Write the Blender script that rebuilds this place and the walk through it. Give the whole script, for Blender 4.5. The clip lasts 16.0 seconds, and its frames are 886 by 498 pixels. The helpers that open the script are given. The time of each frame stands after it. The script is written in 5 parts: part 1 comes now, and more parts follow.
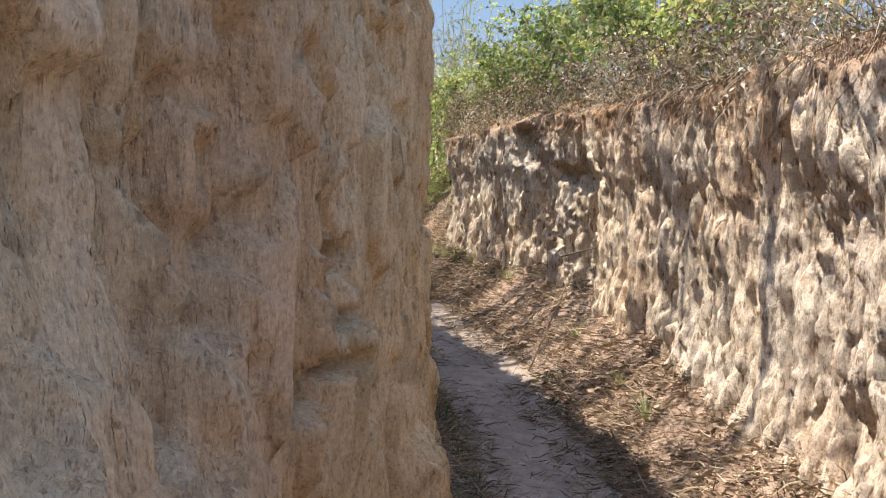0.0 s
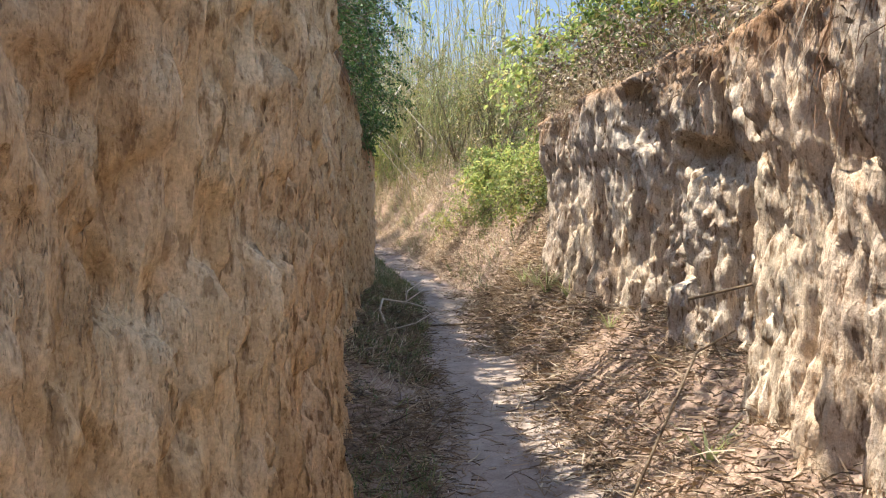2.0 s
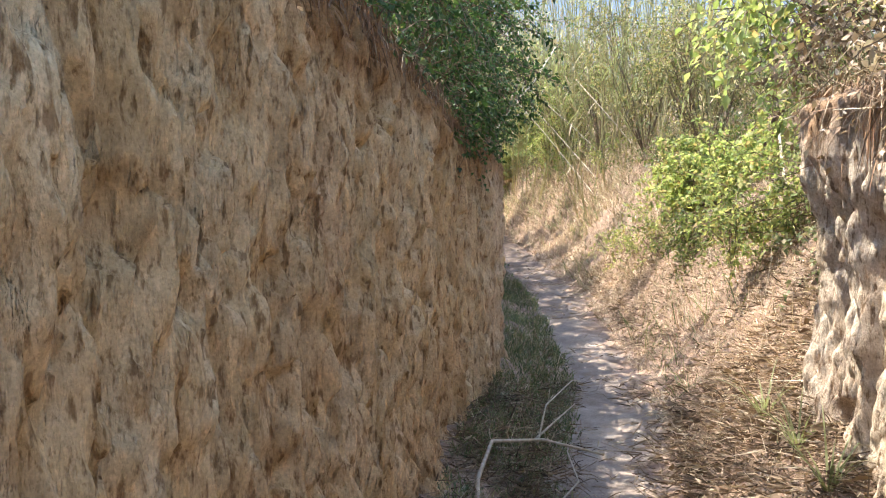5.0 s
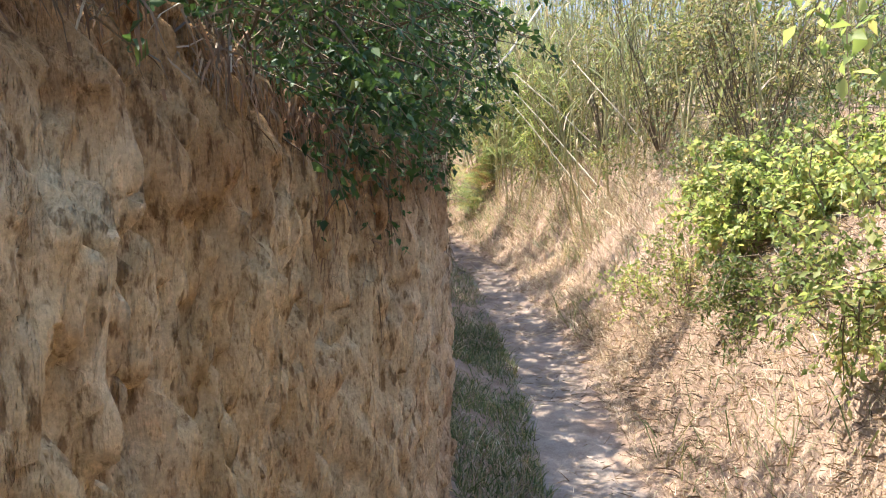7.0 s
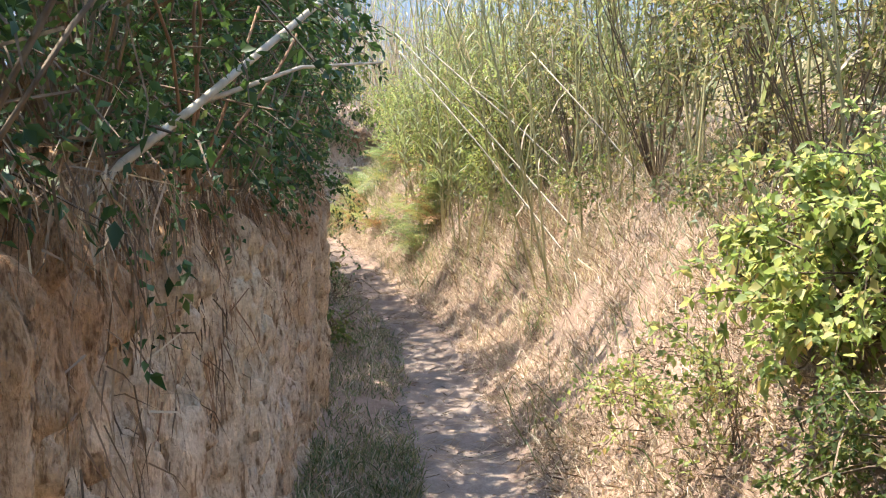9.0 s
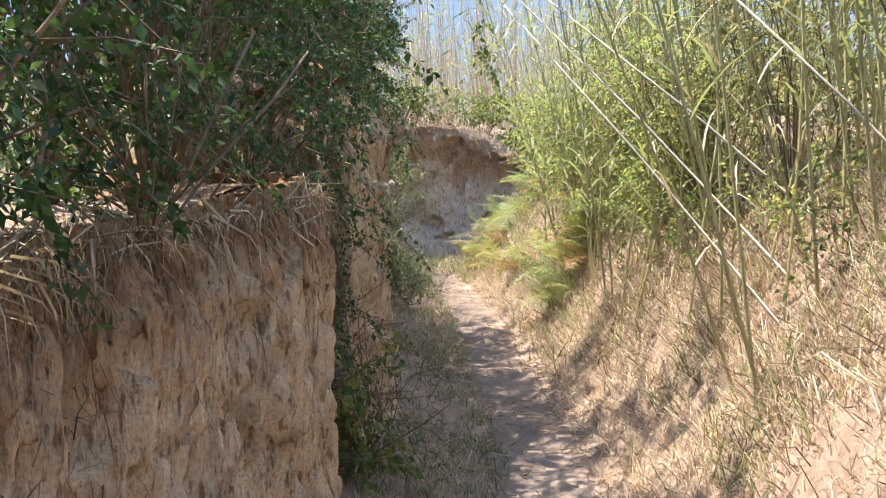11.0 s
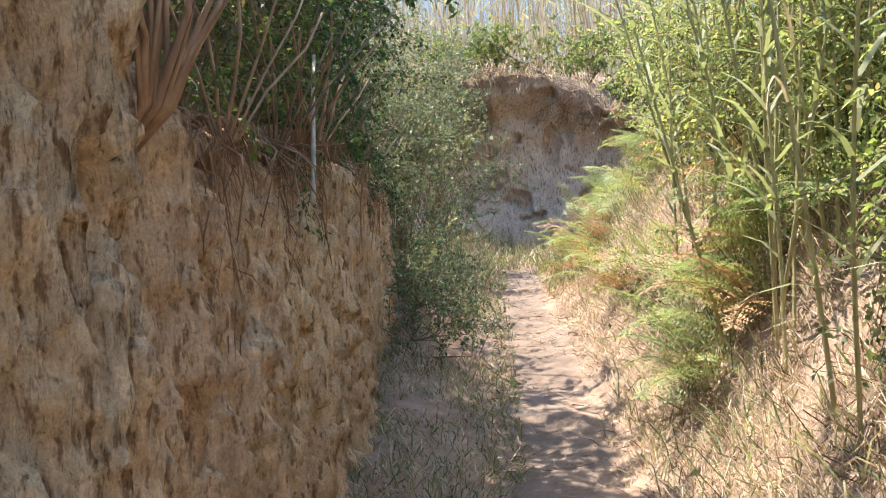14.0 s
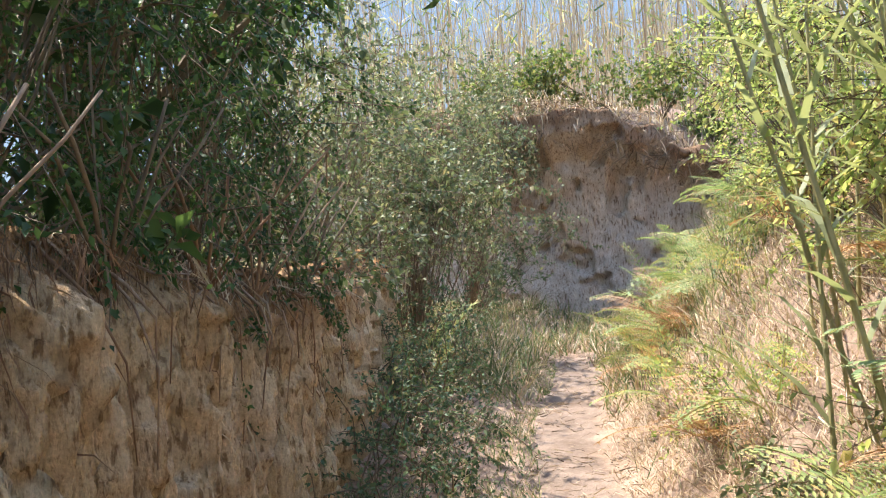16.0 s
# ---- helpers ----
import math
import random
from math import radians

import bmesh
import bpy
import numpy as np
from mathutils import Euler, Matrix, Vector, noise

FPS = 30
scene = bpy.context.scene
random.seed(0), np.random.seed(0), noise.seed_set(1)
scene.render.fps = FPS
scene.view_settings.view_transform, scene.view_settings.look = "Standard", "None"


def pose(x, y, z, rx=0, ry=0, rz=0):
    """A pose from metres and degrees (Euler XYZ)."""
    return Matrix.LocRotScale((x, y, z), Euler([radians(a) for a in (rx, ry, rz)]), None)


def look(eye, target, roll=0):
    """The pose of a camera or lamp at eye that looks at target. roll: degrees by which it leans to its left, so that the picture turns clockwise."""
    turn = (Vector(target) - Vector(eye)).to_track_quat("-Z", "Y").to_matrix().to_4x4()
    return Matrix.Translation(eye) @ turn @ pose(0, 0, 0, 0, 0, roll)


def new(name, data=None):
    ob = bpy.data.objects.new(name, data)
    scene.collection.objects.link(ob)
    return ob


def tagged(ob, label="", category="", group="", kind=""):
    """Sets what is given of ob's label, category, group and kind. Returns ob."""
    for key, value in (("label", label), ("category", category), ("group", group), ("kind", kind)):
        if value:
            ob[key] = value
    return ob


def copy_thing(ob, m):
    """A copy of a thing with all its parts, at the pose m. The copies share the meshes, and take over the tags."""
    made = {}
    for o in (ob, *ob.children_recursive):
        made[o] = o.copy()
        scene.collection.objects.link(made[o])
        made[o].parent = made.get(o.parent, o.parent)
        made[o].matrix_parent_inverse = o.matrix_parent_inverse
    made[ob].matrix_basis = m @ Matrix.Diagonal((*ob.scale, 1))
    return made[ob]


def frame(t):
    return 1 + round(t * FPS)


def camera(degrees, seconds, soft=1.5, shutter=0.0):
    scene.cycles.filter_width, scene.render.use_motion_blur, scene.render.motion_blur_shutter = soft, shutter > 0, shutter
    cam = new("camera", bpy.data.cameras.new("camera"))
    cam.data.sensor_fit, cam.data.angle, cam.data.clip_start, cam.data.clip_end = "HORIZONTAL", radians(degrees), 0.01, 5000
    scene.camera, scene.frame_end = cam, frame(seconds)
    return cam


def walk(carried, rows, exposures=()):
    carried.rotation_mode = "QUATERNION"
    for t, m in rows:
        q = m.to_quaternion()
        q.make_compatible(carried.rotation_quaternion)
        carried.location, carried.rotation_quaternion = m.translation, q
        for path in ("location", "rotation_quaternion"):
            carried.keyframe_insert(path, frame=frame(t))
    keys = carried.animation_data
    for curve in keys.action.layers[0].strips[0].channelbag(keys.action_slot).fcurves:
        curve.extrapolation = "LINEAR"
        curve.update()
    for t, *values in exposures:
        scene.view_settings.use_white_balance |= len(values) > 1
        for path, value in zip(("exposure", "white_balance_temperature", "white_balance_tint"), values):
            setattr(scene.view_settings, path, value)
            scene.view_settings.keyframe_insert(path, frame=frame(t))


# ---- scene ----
cam = camera(47.5, 16.0, soft=1.15)
METRES, EYE, TILT, LEAN, TURN = 22.0, 1.55, -3.0, 0.0, 0.0
ROWS = [
    (0.0, 0.0, 0.0, 0.0, 0.0, 0.0, -0.0),
    (0.5, 0.0125, 0.034, -0.0026, 0.93, -0.47, 0.03),
    (1.0, 0.0189, 0.071, -0.001, 3.27, -0.82, 0.12),
    (1.5, 0.022, 0.1044, 0.0014, 6.51, -0.03, 0.27),
    (2.0, 0.0225, 0.1399, 0.0043, 8.8, 0.87, 0.48),
    (2.5, 0.0253, 0.1711, 0.0067, 11.77, 1.05, 0.31),
    (3.0, 0.0228, 0.2002, 0.0113, 13.45, 0.78, -0.75),
    (3.5, 0.018, 0.2314, 0.0161, 16.31, 0.6, -0.62),
    (6.0, -0.0112, 0.3718, 0.0419, 20.03, -1.24, 0.85),
    (6.5, -0.0186, 0.4039, 0.0451, 19.39, -1.28, 0.91),
    (7.0, -0.0231, 0.4326, 0.0475, 19.56, -1.24, 0.45),
    (7.5, -0.0313, 0.4602, 0.0491, 18.55, -0.75, 0.44),
    (8.0, -0.0349, 0.4888, 0.0499, 18.65, 0.55, 0.12),
    (8.5, -0.0399, 0.521, 0.0512, 17.47, 0.2, -0.37),
    (9.0, -0.0464, 0.5528, 0.0558, 17.85, 0.29, 0.76),
    (9.5, -0.0526, 0.5877, 0.0583, 24.41, 3.32, 1.25),
    (12.0, -0.0984, 0.7387, 0.0682, 29.56, 1.63, 1.14),
    (12.5, -0.1094, 0.7671, 0.0741, 31.52, 1.65, 1.26),
    (13.0, -0.122, 0.7934, 0.0778, 31.96, 1.08, 1.59),
    (13.5, -0.134, 0.8219, 0.0824, 33.97, 0.91, 1.79),
    (14.0, -0.1491, 0.8511, 0.0843, 34.15, 0.49, 1.8),
    (14.5, -0.1624, 0.8776, 0.0895, 34.54, 0.29, 1.46),
    (15.0, -0.171, 0.9009, 0.0934, 35.36, 2.29, 1.22),
    (15.5, -0.1841, 0.9257, 0.0969, 38.23, 2.53, 1.35),
    (16.0, -0.1965, 0.9532, 0.1011, 38.44, 2.86, 1.82),
]
walk(cam, [(t, pose(0, 0, EYE, TILT, LEAN, TURN) @ pose(METRES * x, METRES * y, METRES * z, 90 + pitch, roll, yaw)) for t, x, y, z, yaw, pitch, roll in ROWS],
     [(0.0, 1.92), (1.5, 2.08), (2.4, 2.12), (3.0, 2.4), (6.0, 2.42), (9.0, 2.3), (12.0, 2.3), (14.5, 2.3), (16.0, 2.2)])

# ---- world, sun ----
SUN_AZ, SUN_EL = radians(-80), radians(65)      # azimuth from +y towards +x
world = bpy.data.worlds.new("world")
scene.world = world
world.use_nodes = True
wn = world.node_tree.nodes
sky = wn.new("ShaderNodeTexSky")
sky.sky_type = "NISHITA"
sky.sun_disc = False
sky.sun_elevation = SUN_EL
sky.sun_rotation = SUN_AZ
sky.air_density, sky.dust_density, sky.ozone_density = 1.0, 0.4, 2.0
wn["Background"].inputs[1].default_value = 0.15
world.node_tree.links.new(sky.outputs[0], wn["Background"].inputs[0])
sun_dir = Vector((math.sin(SUN_AZ) * math.cos(SUN_EL), math.cos(SUN_AZ) * math.cos(SUN_EL), math.sin(SUN_EL)))
sun = new("sun", bpy.data.lights.new("sun", "SUN"))
sun.data.energy, sun.data.angle, sun.data.color = 2.9, radians(0.53), (1.0, 0.95, 0.88)
sun.matrix_world = look(sun_dir * 40, (0, 0, 0))

# ---- materials ----


def material(name, rough=0.9, spec=0.2):
    m = bpy.data.materials.new(name)
    m.use_nodes = True
    b = m.node_tree.nodes["Principled BSDF"]
    b.inputs["Roughness"].default_value = rough
    b.inputs["Specular IOR Level"].default_value = spec
    return m, m.node_tree.nodes, m.node_tree.links, b


def noise_node(nodes, links, coord, scale, detail=6, rough=0.6, stretch=None):
    t = nodes.new("ShaderNodeTexNoise")
    t.inputs["Scale"].default_value = scale
    t.inputs["Detail"].default_value = detail
    t.inputs["Roughness"].default_value = rough
    if stretch:
        mp = nodes.new("ShaderNodeMapping")
        mp.inputs["Scale"].default_value = stretch
        links.new(coord, mp.inputs[0])
        coord = mp.outputs[0]
    links.new(coord, t.inputs["Vector"])
    return t.outputs["Fac"]


def ramp(nodes, links, fac, stops):
    r = nodes.new("ShaderNodeValToRGB")
    while len(r.color_ramp.elements) < len(stops):
        r.color_ramp.elements.new(0.5)
    for e, (p, c) in zip(r.color_ramp.elements, stops):
        e.position, e.color = p, (*c, 1)
    links.new(fac, r.inputs[0])
    return r.outputs[0]


def mix(nodes, links, fac, a, b, kind="MIX"):
    n = nodes.new("ShaderNodeMix")
    n.data_type, n.blend_type = "RGBA", kind
    for sock, v in ((n.inputs[0], fac), (n.inputs[6], a), (n.inputs[7], b)):
        if isinstance(v, (int, float)):
            sock.default_value = v
        elif isinstance(v, tuple):
            sock.default_value = (*v, 1)
        else:
            links.new(v, sock)
    return n.outputs[2]


def clay_material(name, pale, mid, dark, red, grey, ash_band=None, smooth_until=None):
    """ash_band: the stretch of y with greyer clay. smooth_until: y over which the face turns from smooth to crumbly;
    its near end is also dimmed.
    """
    m, n, l, b = material(name, 0.95, 0.1)
    g = n.new("ShaderNodeNewGeometry").outputs["Position"]
    xyz = n.new("ShaderNodeSeparateXYZ")
    l.new(g, xyz.inputs[0])

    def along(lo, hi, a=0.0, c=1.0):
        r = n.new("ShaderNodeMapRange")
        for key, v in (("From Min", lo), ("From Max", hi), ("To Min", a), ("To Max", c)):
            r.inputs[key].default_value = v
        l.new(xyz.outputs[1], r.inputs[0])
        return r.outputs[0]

    big = noise_node(n, l, g, 0.9, 4, 0.6, (1, 1, 0.6))
    cool = noise_node(n, l, g, 0.6, 4, 0.6, (1, 0.7, 1.3))
    streak = noise_node(n, l, g, 5.0, 7, 0.68, (1, 1, 0.3))
    grain = noise_node(n, l, g, 110, 5, 0.7)
    blotch = noise_node(n, l, g, 17, 6, 0.7, (1, 1, 0.25))
    dash = noise_node(n, l, g, 46, 4, 0.6, (1, 1, 0.28))
    fleck = noise_node(n, l, g, 95, 4, 0.6, (1, 1, 0.5))
    base = ramp(n, l, streak, [(0.3, dark), (0.46, mid), (0.66, pale)])
    rusty = ramp(n, l, big, [(0.43, (0, 0, 0)), (0.64, (1, 1, 1))])
    base = mix(n, l, rusty, base, mix(n, l, 0.5, base, red))
    low = 0.6 if ash_band else 0.0
    ash = ramp(n, l, cool, [(0.44, (low, low, low)), (0.62, (1, 1, 1))])
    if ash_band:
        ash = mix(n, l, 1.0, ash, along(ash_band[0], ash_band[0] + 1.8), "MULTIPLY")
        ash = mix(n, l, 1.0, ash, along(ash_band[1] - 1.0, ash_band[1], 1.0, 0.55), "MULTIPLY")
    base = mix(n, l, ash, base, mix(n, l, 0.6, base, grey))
    # greyer clay at the near end, with its dimmer light painted in too
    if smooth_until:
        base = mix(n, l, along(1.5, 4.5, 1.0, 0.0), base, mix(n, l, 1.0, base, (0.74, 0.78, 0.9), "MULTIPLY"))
    crumbly = along(*smooth_until, 0.3, 0.82) if smooth_until else 0.9
    # shade of dents painted in: bump lows darkened, dash and fleck highs lightened
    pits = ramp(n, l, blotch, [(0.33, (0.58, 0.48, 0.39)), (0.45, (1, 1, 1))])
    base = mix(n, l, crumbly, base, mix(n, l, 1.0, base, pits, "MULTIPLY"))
    dent_shading = ramp(n, l, dash, [(0.36, (0.36, 0.28, 0.21)), (0.45, (1, 1, 1)), (0.56, (1, 1, 1)), (0.66, (1.25, 1.23, 1.2))])
    base = mix(n, l, crumbly, base, mix(n, l, 1.0, base, dent_shading, "MULTIPLY"))
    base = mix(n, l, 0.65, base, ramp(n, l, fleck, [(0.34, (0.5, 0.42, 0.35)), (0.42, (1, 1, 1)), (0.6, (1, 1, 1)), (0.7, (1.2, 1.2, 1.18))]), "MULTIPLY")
    humus = n.new("ShaderNodeAttribute")
    humus.attribute_name = "topsoil"
    base = mix(n, l, humus.outputs["Fac"], base, mix(n, l, 1.0, base, (0.56, 0.44, 0.35), "MULTIPLY"))
    gr = ramp(n, l, grain, [(0.3, (0.72, 0.7, 0.68)), (0.62, (1.08, 1.07, 1.05))])
    base = mix(n, l, 1.0, base, gr, "MULTIPLY")
    l.new(base, b.inputs["Base Color"])
    last = None
    for height, strength, distance in ((blotch, 0.6, 0.035), (dash, 0.7, 0.018), (fleck, 0.6, 0.008), (grain, 0.5, 0.004)):
        bump = n.new("ShaderNodeBump")
        bump.inputs["Strength"].default_value = strength
        bump.inputs["Distance"].default_value = distance
        l.new(height, bump.inputs["Height"])
        if last:
            l.new(last, bump.inputs["Normal"])
        last = bump.outputs[0]
    l.new(last, b.inputs["Normal"])
    return m


def leaf_material(name, colours, translucent=0.35, rough=0.55):
    m, n, l, b = material(name, rough, 0.3)
    g = n.new("ShaderNodeNewGeometry")
    col = ramp(n, l, g.outputs["Random Per Island"], colours)
    v = noise_node(n, l, g.outputs["Position"], 1.6, 3)
    col = mix(n, l, 1.0, col, ramp(n, l, v, [(0.3, (0.65, 0.65, 0.6)), (0.7, (1.15, 1.15, 1.1))]), "MULTIPLY")
    l.new(col, b.inputs["Base Color"])
    t = n.new("ShaderNodeBsdfTranslucent")
    l.new(mix(n, l, 1.0, col, (1.3, 1.3, 0.95), "MULTIPLY"), t.inputs[0])
    s = n.new("ShaderNodeMixShader")
    s.inputs[0].default_value = translucent
    l.new(b.outputs[0], s.inputs[1])
    l.new(t.outputs[0], s.inputs[2])
    l.new(s.outputs[0], n["Material Output"].inputs[0])
    return m


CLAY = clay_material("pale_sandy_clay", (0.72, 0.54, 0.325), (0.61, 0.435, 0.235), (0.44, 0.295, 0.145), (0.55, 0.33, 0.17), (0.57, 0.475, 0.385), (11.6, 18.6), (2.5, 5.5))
# sunlit copy of CLAY for the right bank, sunshine put into its colour
CLAY_SUNLIT = clay_material("sunlit_sandy_clay", (0.72, 0.59, 0.44), (0.58, 0.46, 0.325), (0.35, 0.25, 0.165), (0.52, 0.33, 0.20), (0.55, 0.48, 0.40))
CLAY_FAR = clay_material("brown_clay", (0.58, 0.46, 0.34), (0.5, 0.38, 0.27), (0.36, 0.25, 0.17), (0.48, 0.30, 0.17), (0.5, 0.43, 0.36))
LEAF_DARK = leaf_material("dark_green_leaf", [(0.0, (0.032, 0.062, 0.022)), (0.5, (0.06, 0.112, 0.034)), (0.9, (0.1, 0.165, 0.05)), (1.0, (0.18, 0.18, 0.07))])
LEAF_LIGHT = leaf_material("yellow_green_leaf", [(0.0, (0.18, 0.24, 0.07)), (0.5, (0.34, 0.39, 0.14)), (0.85, (0.5, 0.49, 0.2)), (1.0, (0.52, 0.36, 0.17))], 0.52)
LEAF_OLIVE = leaf_material("olive_green_leaf", [(0.0, (0.08, 0.12, 0.04)), (0.5, (0.16, 0.21, 0.06)), (0.85, (0.27, 0.28, 0.09)), (1.0, (0.34, 0.25, 0.11))], 0.4)
REED_LEAF = leaf_material("reed_leaf", [(0.0, (0.10, 0.16, 0.06)), (0.45, (0.20, 0.25, 0.115)), (0.7, (0.36, 0.34, 0.18)), (1.0, (0.58, 0.48, 0.29))], 0.42)
FERN_LEAF = leaf_material("fern_leaf", [(0.0, (0.19, 0.26, 0.10)), (0.45, (0.32, 0.37, 0.13)), (0.75, (0.45, 0.42, 0.16)), (1.0, (0.5, 0.32, 0.14))], 0.35)
LEAF_TAN = leaf_material("half_dry_olive_leaf", [(0.0, (0.12, 0.15, 0.05)), (0.4, (0.25, 0.26, 0.09)), (0.75, (0.42, 0.36, 0.17)), (1.0, (0.5, 0.36, 0.2))], 0.4)
LEAF_FOOT = leaf_material("blue_green_leaf", [(0.0, (0.055, 0.095, 0.05)), (0.5, (0.10, 0.155, 0.08)), (0.85, (0.17, 0.21, 0.11)), (1.0, (0.32, 0.27, 0.15))], 0.3)
LEAF_FERN_GREEN = leaf_material("green_fern_leaf", [(0.0, (0.15, 0.22, 0.09)), (0.5, (0.26, 0.33, 0.135)), (0.85, (0.37, 0.40, 0.18)), (1.0, (0.47, 0.40, 0.19))], 0.35)
FERN_DEAD = leaf_material("dead_fern_leaf", [(0.0, (0.24, 0.12, 0.06)), (0.5, (0.38, 0.21, 0.10)), (1.0, (0.52, 0.34, 0.18))], 0.25)
LEAF_GREY = leaf_material("grey_green_leaf", [(0.0, (0.11, 0.14, 0.07)), (0.5, (0.19, 0.22, 0.11)), (0.85, (0.3, 0.3, 0.17)), (1.0, (0.42, 0.34, 0.2))], 0.3)
STRAW = leaf_material("dry_straw", [(0.0, (0.30, 0.19, 0.125)), (0.4, (0.46, 0.34, 0.235)), (0.8, (0.59, 0.47, 0.35)), (1.0, (0.68, 0.58, 0.45))], 0.2, 0.7)
LITTER = leaf_material("dead_litter", [(0.0, (0.09, 0.06, 0.04)), (0.45, (0.21, 0.14, 0.09)), (0.82, (0.34, 0.235, 0.155)), (1.0, (0.56, 0.45, 0.32))], 0.1, 0.8)
GRASS = leaf_material("green_grass", [(0.0, (0.08, 0.11, 0.045)), (0.5, (0.15, 0.19, 0.075)), (0.8, (0.26, 0.26, 0.12)), (1.0, (0.42, 0.34, 0.18))], 0.3)


def bark_material(name, a, c):
    m, n, l, b = material(name, 0.8, 0.25)
    g = n.new("ShaderNodeNewGeometry")
    v = noise_node(n, l, g.outputs["Position"], 30, 4, 0.6, (1, 1, 0.3))
    col = ramp(n, l, v, [(0.3, a), (0.7, c)])
    tone = ramp(n, l, g.outputs["Random Per Island"], [(0.0, (0.7, 0.68, 0.65)), (1.0, (1.15, 1.15, 1.1))])
    l.new(mix(n, l, 1.0, col, tone, "MULTIPLY"), b.inputs["Base Color"])
    return m


BARK = bark_material("brown_bark", (0.10, 0.065, 0.04), (0.26, 0.19, 0.12))
BARK_PALE = bark_material("pale_dead_wood", (0.32, 0.26, 0.19), (0.58, 0.51, 0.40))
CANE = bark_material("yellow_cane", (0.30, 0.26, 0.11), (0.52, 0.44, 0.22))
STEM = bark_material("pinkish_brown_stem", (0.24, 0.145, 0.09), (0.46, 0.32, 0.22))
ROOT = bark_material("red_brown_root", (0.16, 0.08, 0.045), (0.34, 0.20, 0.11))


def ground_material():
    m, n, l, b = material("dry_earth", 0.97, 0.1)
    g = n.new("ShaderNodeNewGeometry").outputs["Position"]
    at = n.new("ShaderNodeAttribute")
    at.attribute_name = "trodden"
    big = noise_node(n, l, g, 1.3, 5)
    mid = noise_node(n, l, g, 9, 8, 0.7)
    grain = noise_node(n, l, g, 120, 5, 0.75)
    dust = ramp(n, l, mid, [(0.3, (0.23, 0.18, 0.14)), (0.5, (0.335, 0.27, 0.22)), (0.7, (0.44, 0.365, 0.3))])
    soil = ramp(n, l, mid, [(0.3, (0.22, 0.15, 0.105)), (0.55, (0.37, 0.26, 0.19)), (0.8, (0.5, 0.375, 0.285))])
    xyz = n.new("ShaderNodeSeparateXYZ")
    l.new(g, xyz.inputs[0])
    # dust turns redder farther on, and the path's shade there is painted in
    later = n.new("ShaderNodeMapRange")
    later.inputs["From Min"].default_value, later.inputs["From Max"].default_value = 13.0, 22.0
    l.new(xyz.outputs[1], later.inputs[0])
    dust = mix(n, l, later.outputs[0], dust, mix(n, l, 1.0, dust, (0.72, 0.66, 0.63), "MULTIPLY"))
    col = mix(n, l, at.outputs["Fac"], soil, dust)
    turf = ramp(n, l, noise_node(n, l, g, 5.0, 6, 0.7), [(0.3, (0.10, 0.11, 0.045)), (0.5, (0.24, 0.20, 0.10)), (0.7, (0.40, 0.32, 0.18))])
    field = n.new("ShaderNodeAttribute")
    field.attribute_name = "turf"
    col = mix(n, l, field.outputs["Fac"], col, turf)
    col = mix(n, l, 1.0, col, ramp(n, l, big, [(0.3, (0.8, 0.78, 0.76)), (0.7, (1.08, 1.07, 1.05))]), "MULTIPLY")
    col = mix(n, l, 1.0, col, ramp(n, l, grain, [(0.3, (0.7, 0.68, 0.66)), (0.6, (1.05, 1.05, 1.05))]), "MULTIPLY")
    l.new(col, b.inputs["Base Color"])
    bump = n.new("ShaderNodeBump")
    bump.inputs["Strength"].default_value = 0.7
    bump.inputs["Distance"].default_value = 0.015
    l.new(mid, bump.inputs["Height"])
    bump2 = n.new("ShaderNodeBump")
    bump2.inputs["Strength"].default_value = 0.5
    bump2.inputs["Distance"].default_value = 0.003
    l.new(grain, bump2.inputs["Height"])
    l.new(bump.outputs[0], bump2.inputs["Normal"])
    l.new(bump2.outputs[0], b.inputs["Normal"])
    return m


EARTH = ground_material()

# ---- numeric noise ----


def hash3(i, j, k):
    h = (i.astype(np.int64) * 374761393 + j.astype(np.int64) * 668265263 + k.astype(np.int64) * 1440662683) & 0xFFFFFFFF
    h = ((h ^ (h >> 13)) * 1274126177) & 0xFFFFFFFF
    h = ((h ^ (h >> 15)) * 2246822519) & 0xFFFFFFFF
    return ((h ^ (h >> 16)) & 0xFFFFFF) / float(0xFFFFFF)


def vnoise(x, y, z):
    """Smooth value noise from 0 to 1."""
    x, y, z = np.broadcast_arrays(np.asarray(x, float), np.asarray(y, float), np.asarray(z, float))
    i, j, k = np.floor(x), np.floor(y), np.floor(z)
    u, v, w = x - i, y - j, z - k
    u, v, w = (a * a * a * (a * (a * 6 - 15) + 10) for a in (u, v, w))
    total = 0
    for a in (0, 1):
        for c in (0, 1):
            for d in (0, 1):
                total = total + hash3(i + a, j + c, k + d) * (u if a else 1 - u) * (v if c else 1 - v) * (w if d else 1 - w)
    return total


def fbm(x, y, z, octaves=4, gain=0.5):
    total, amp, norm = 0, 1.0, 0.0
    for o in range(octaves):
        total = total + amp * vnoise(x * 2 ** o + 17.3 * o, y * 2 ** o + 5.1 * o, z * 2 ** o + 9.7 * o)
        norm += amp
        amp *= gain
    return total / norm


def smooth(a, lo, hi):
    t = np.clip((a - lo) / (hi - lo), 0, 1)
    return t * t * (3 - 2 * t)


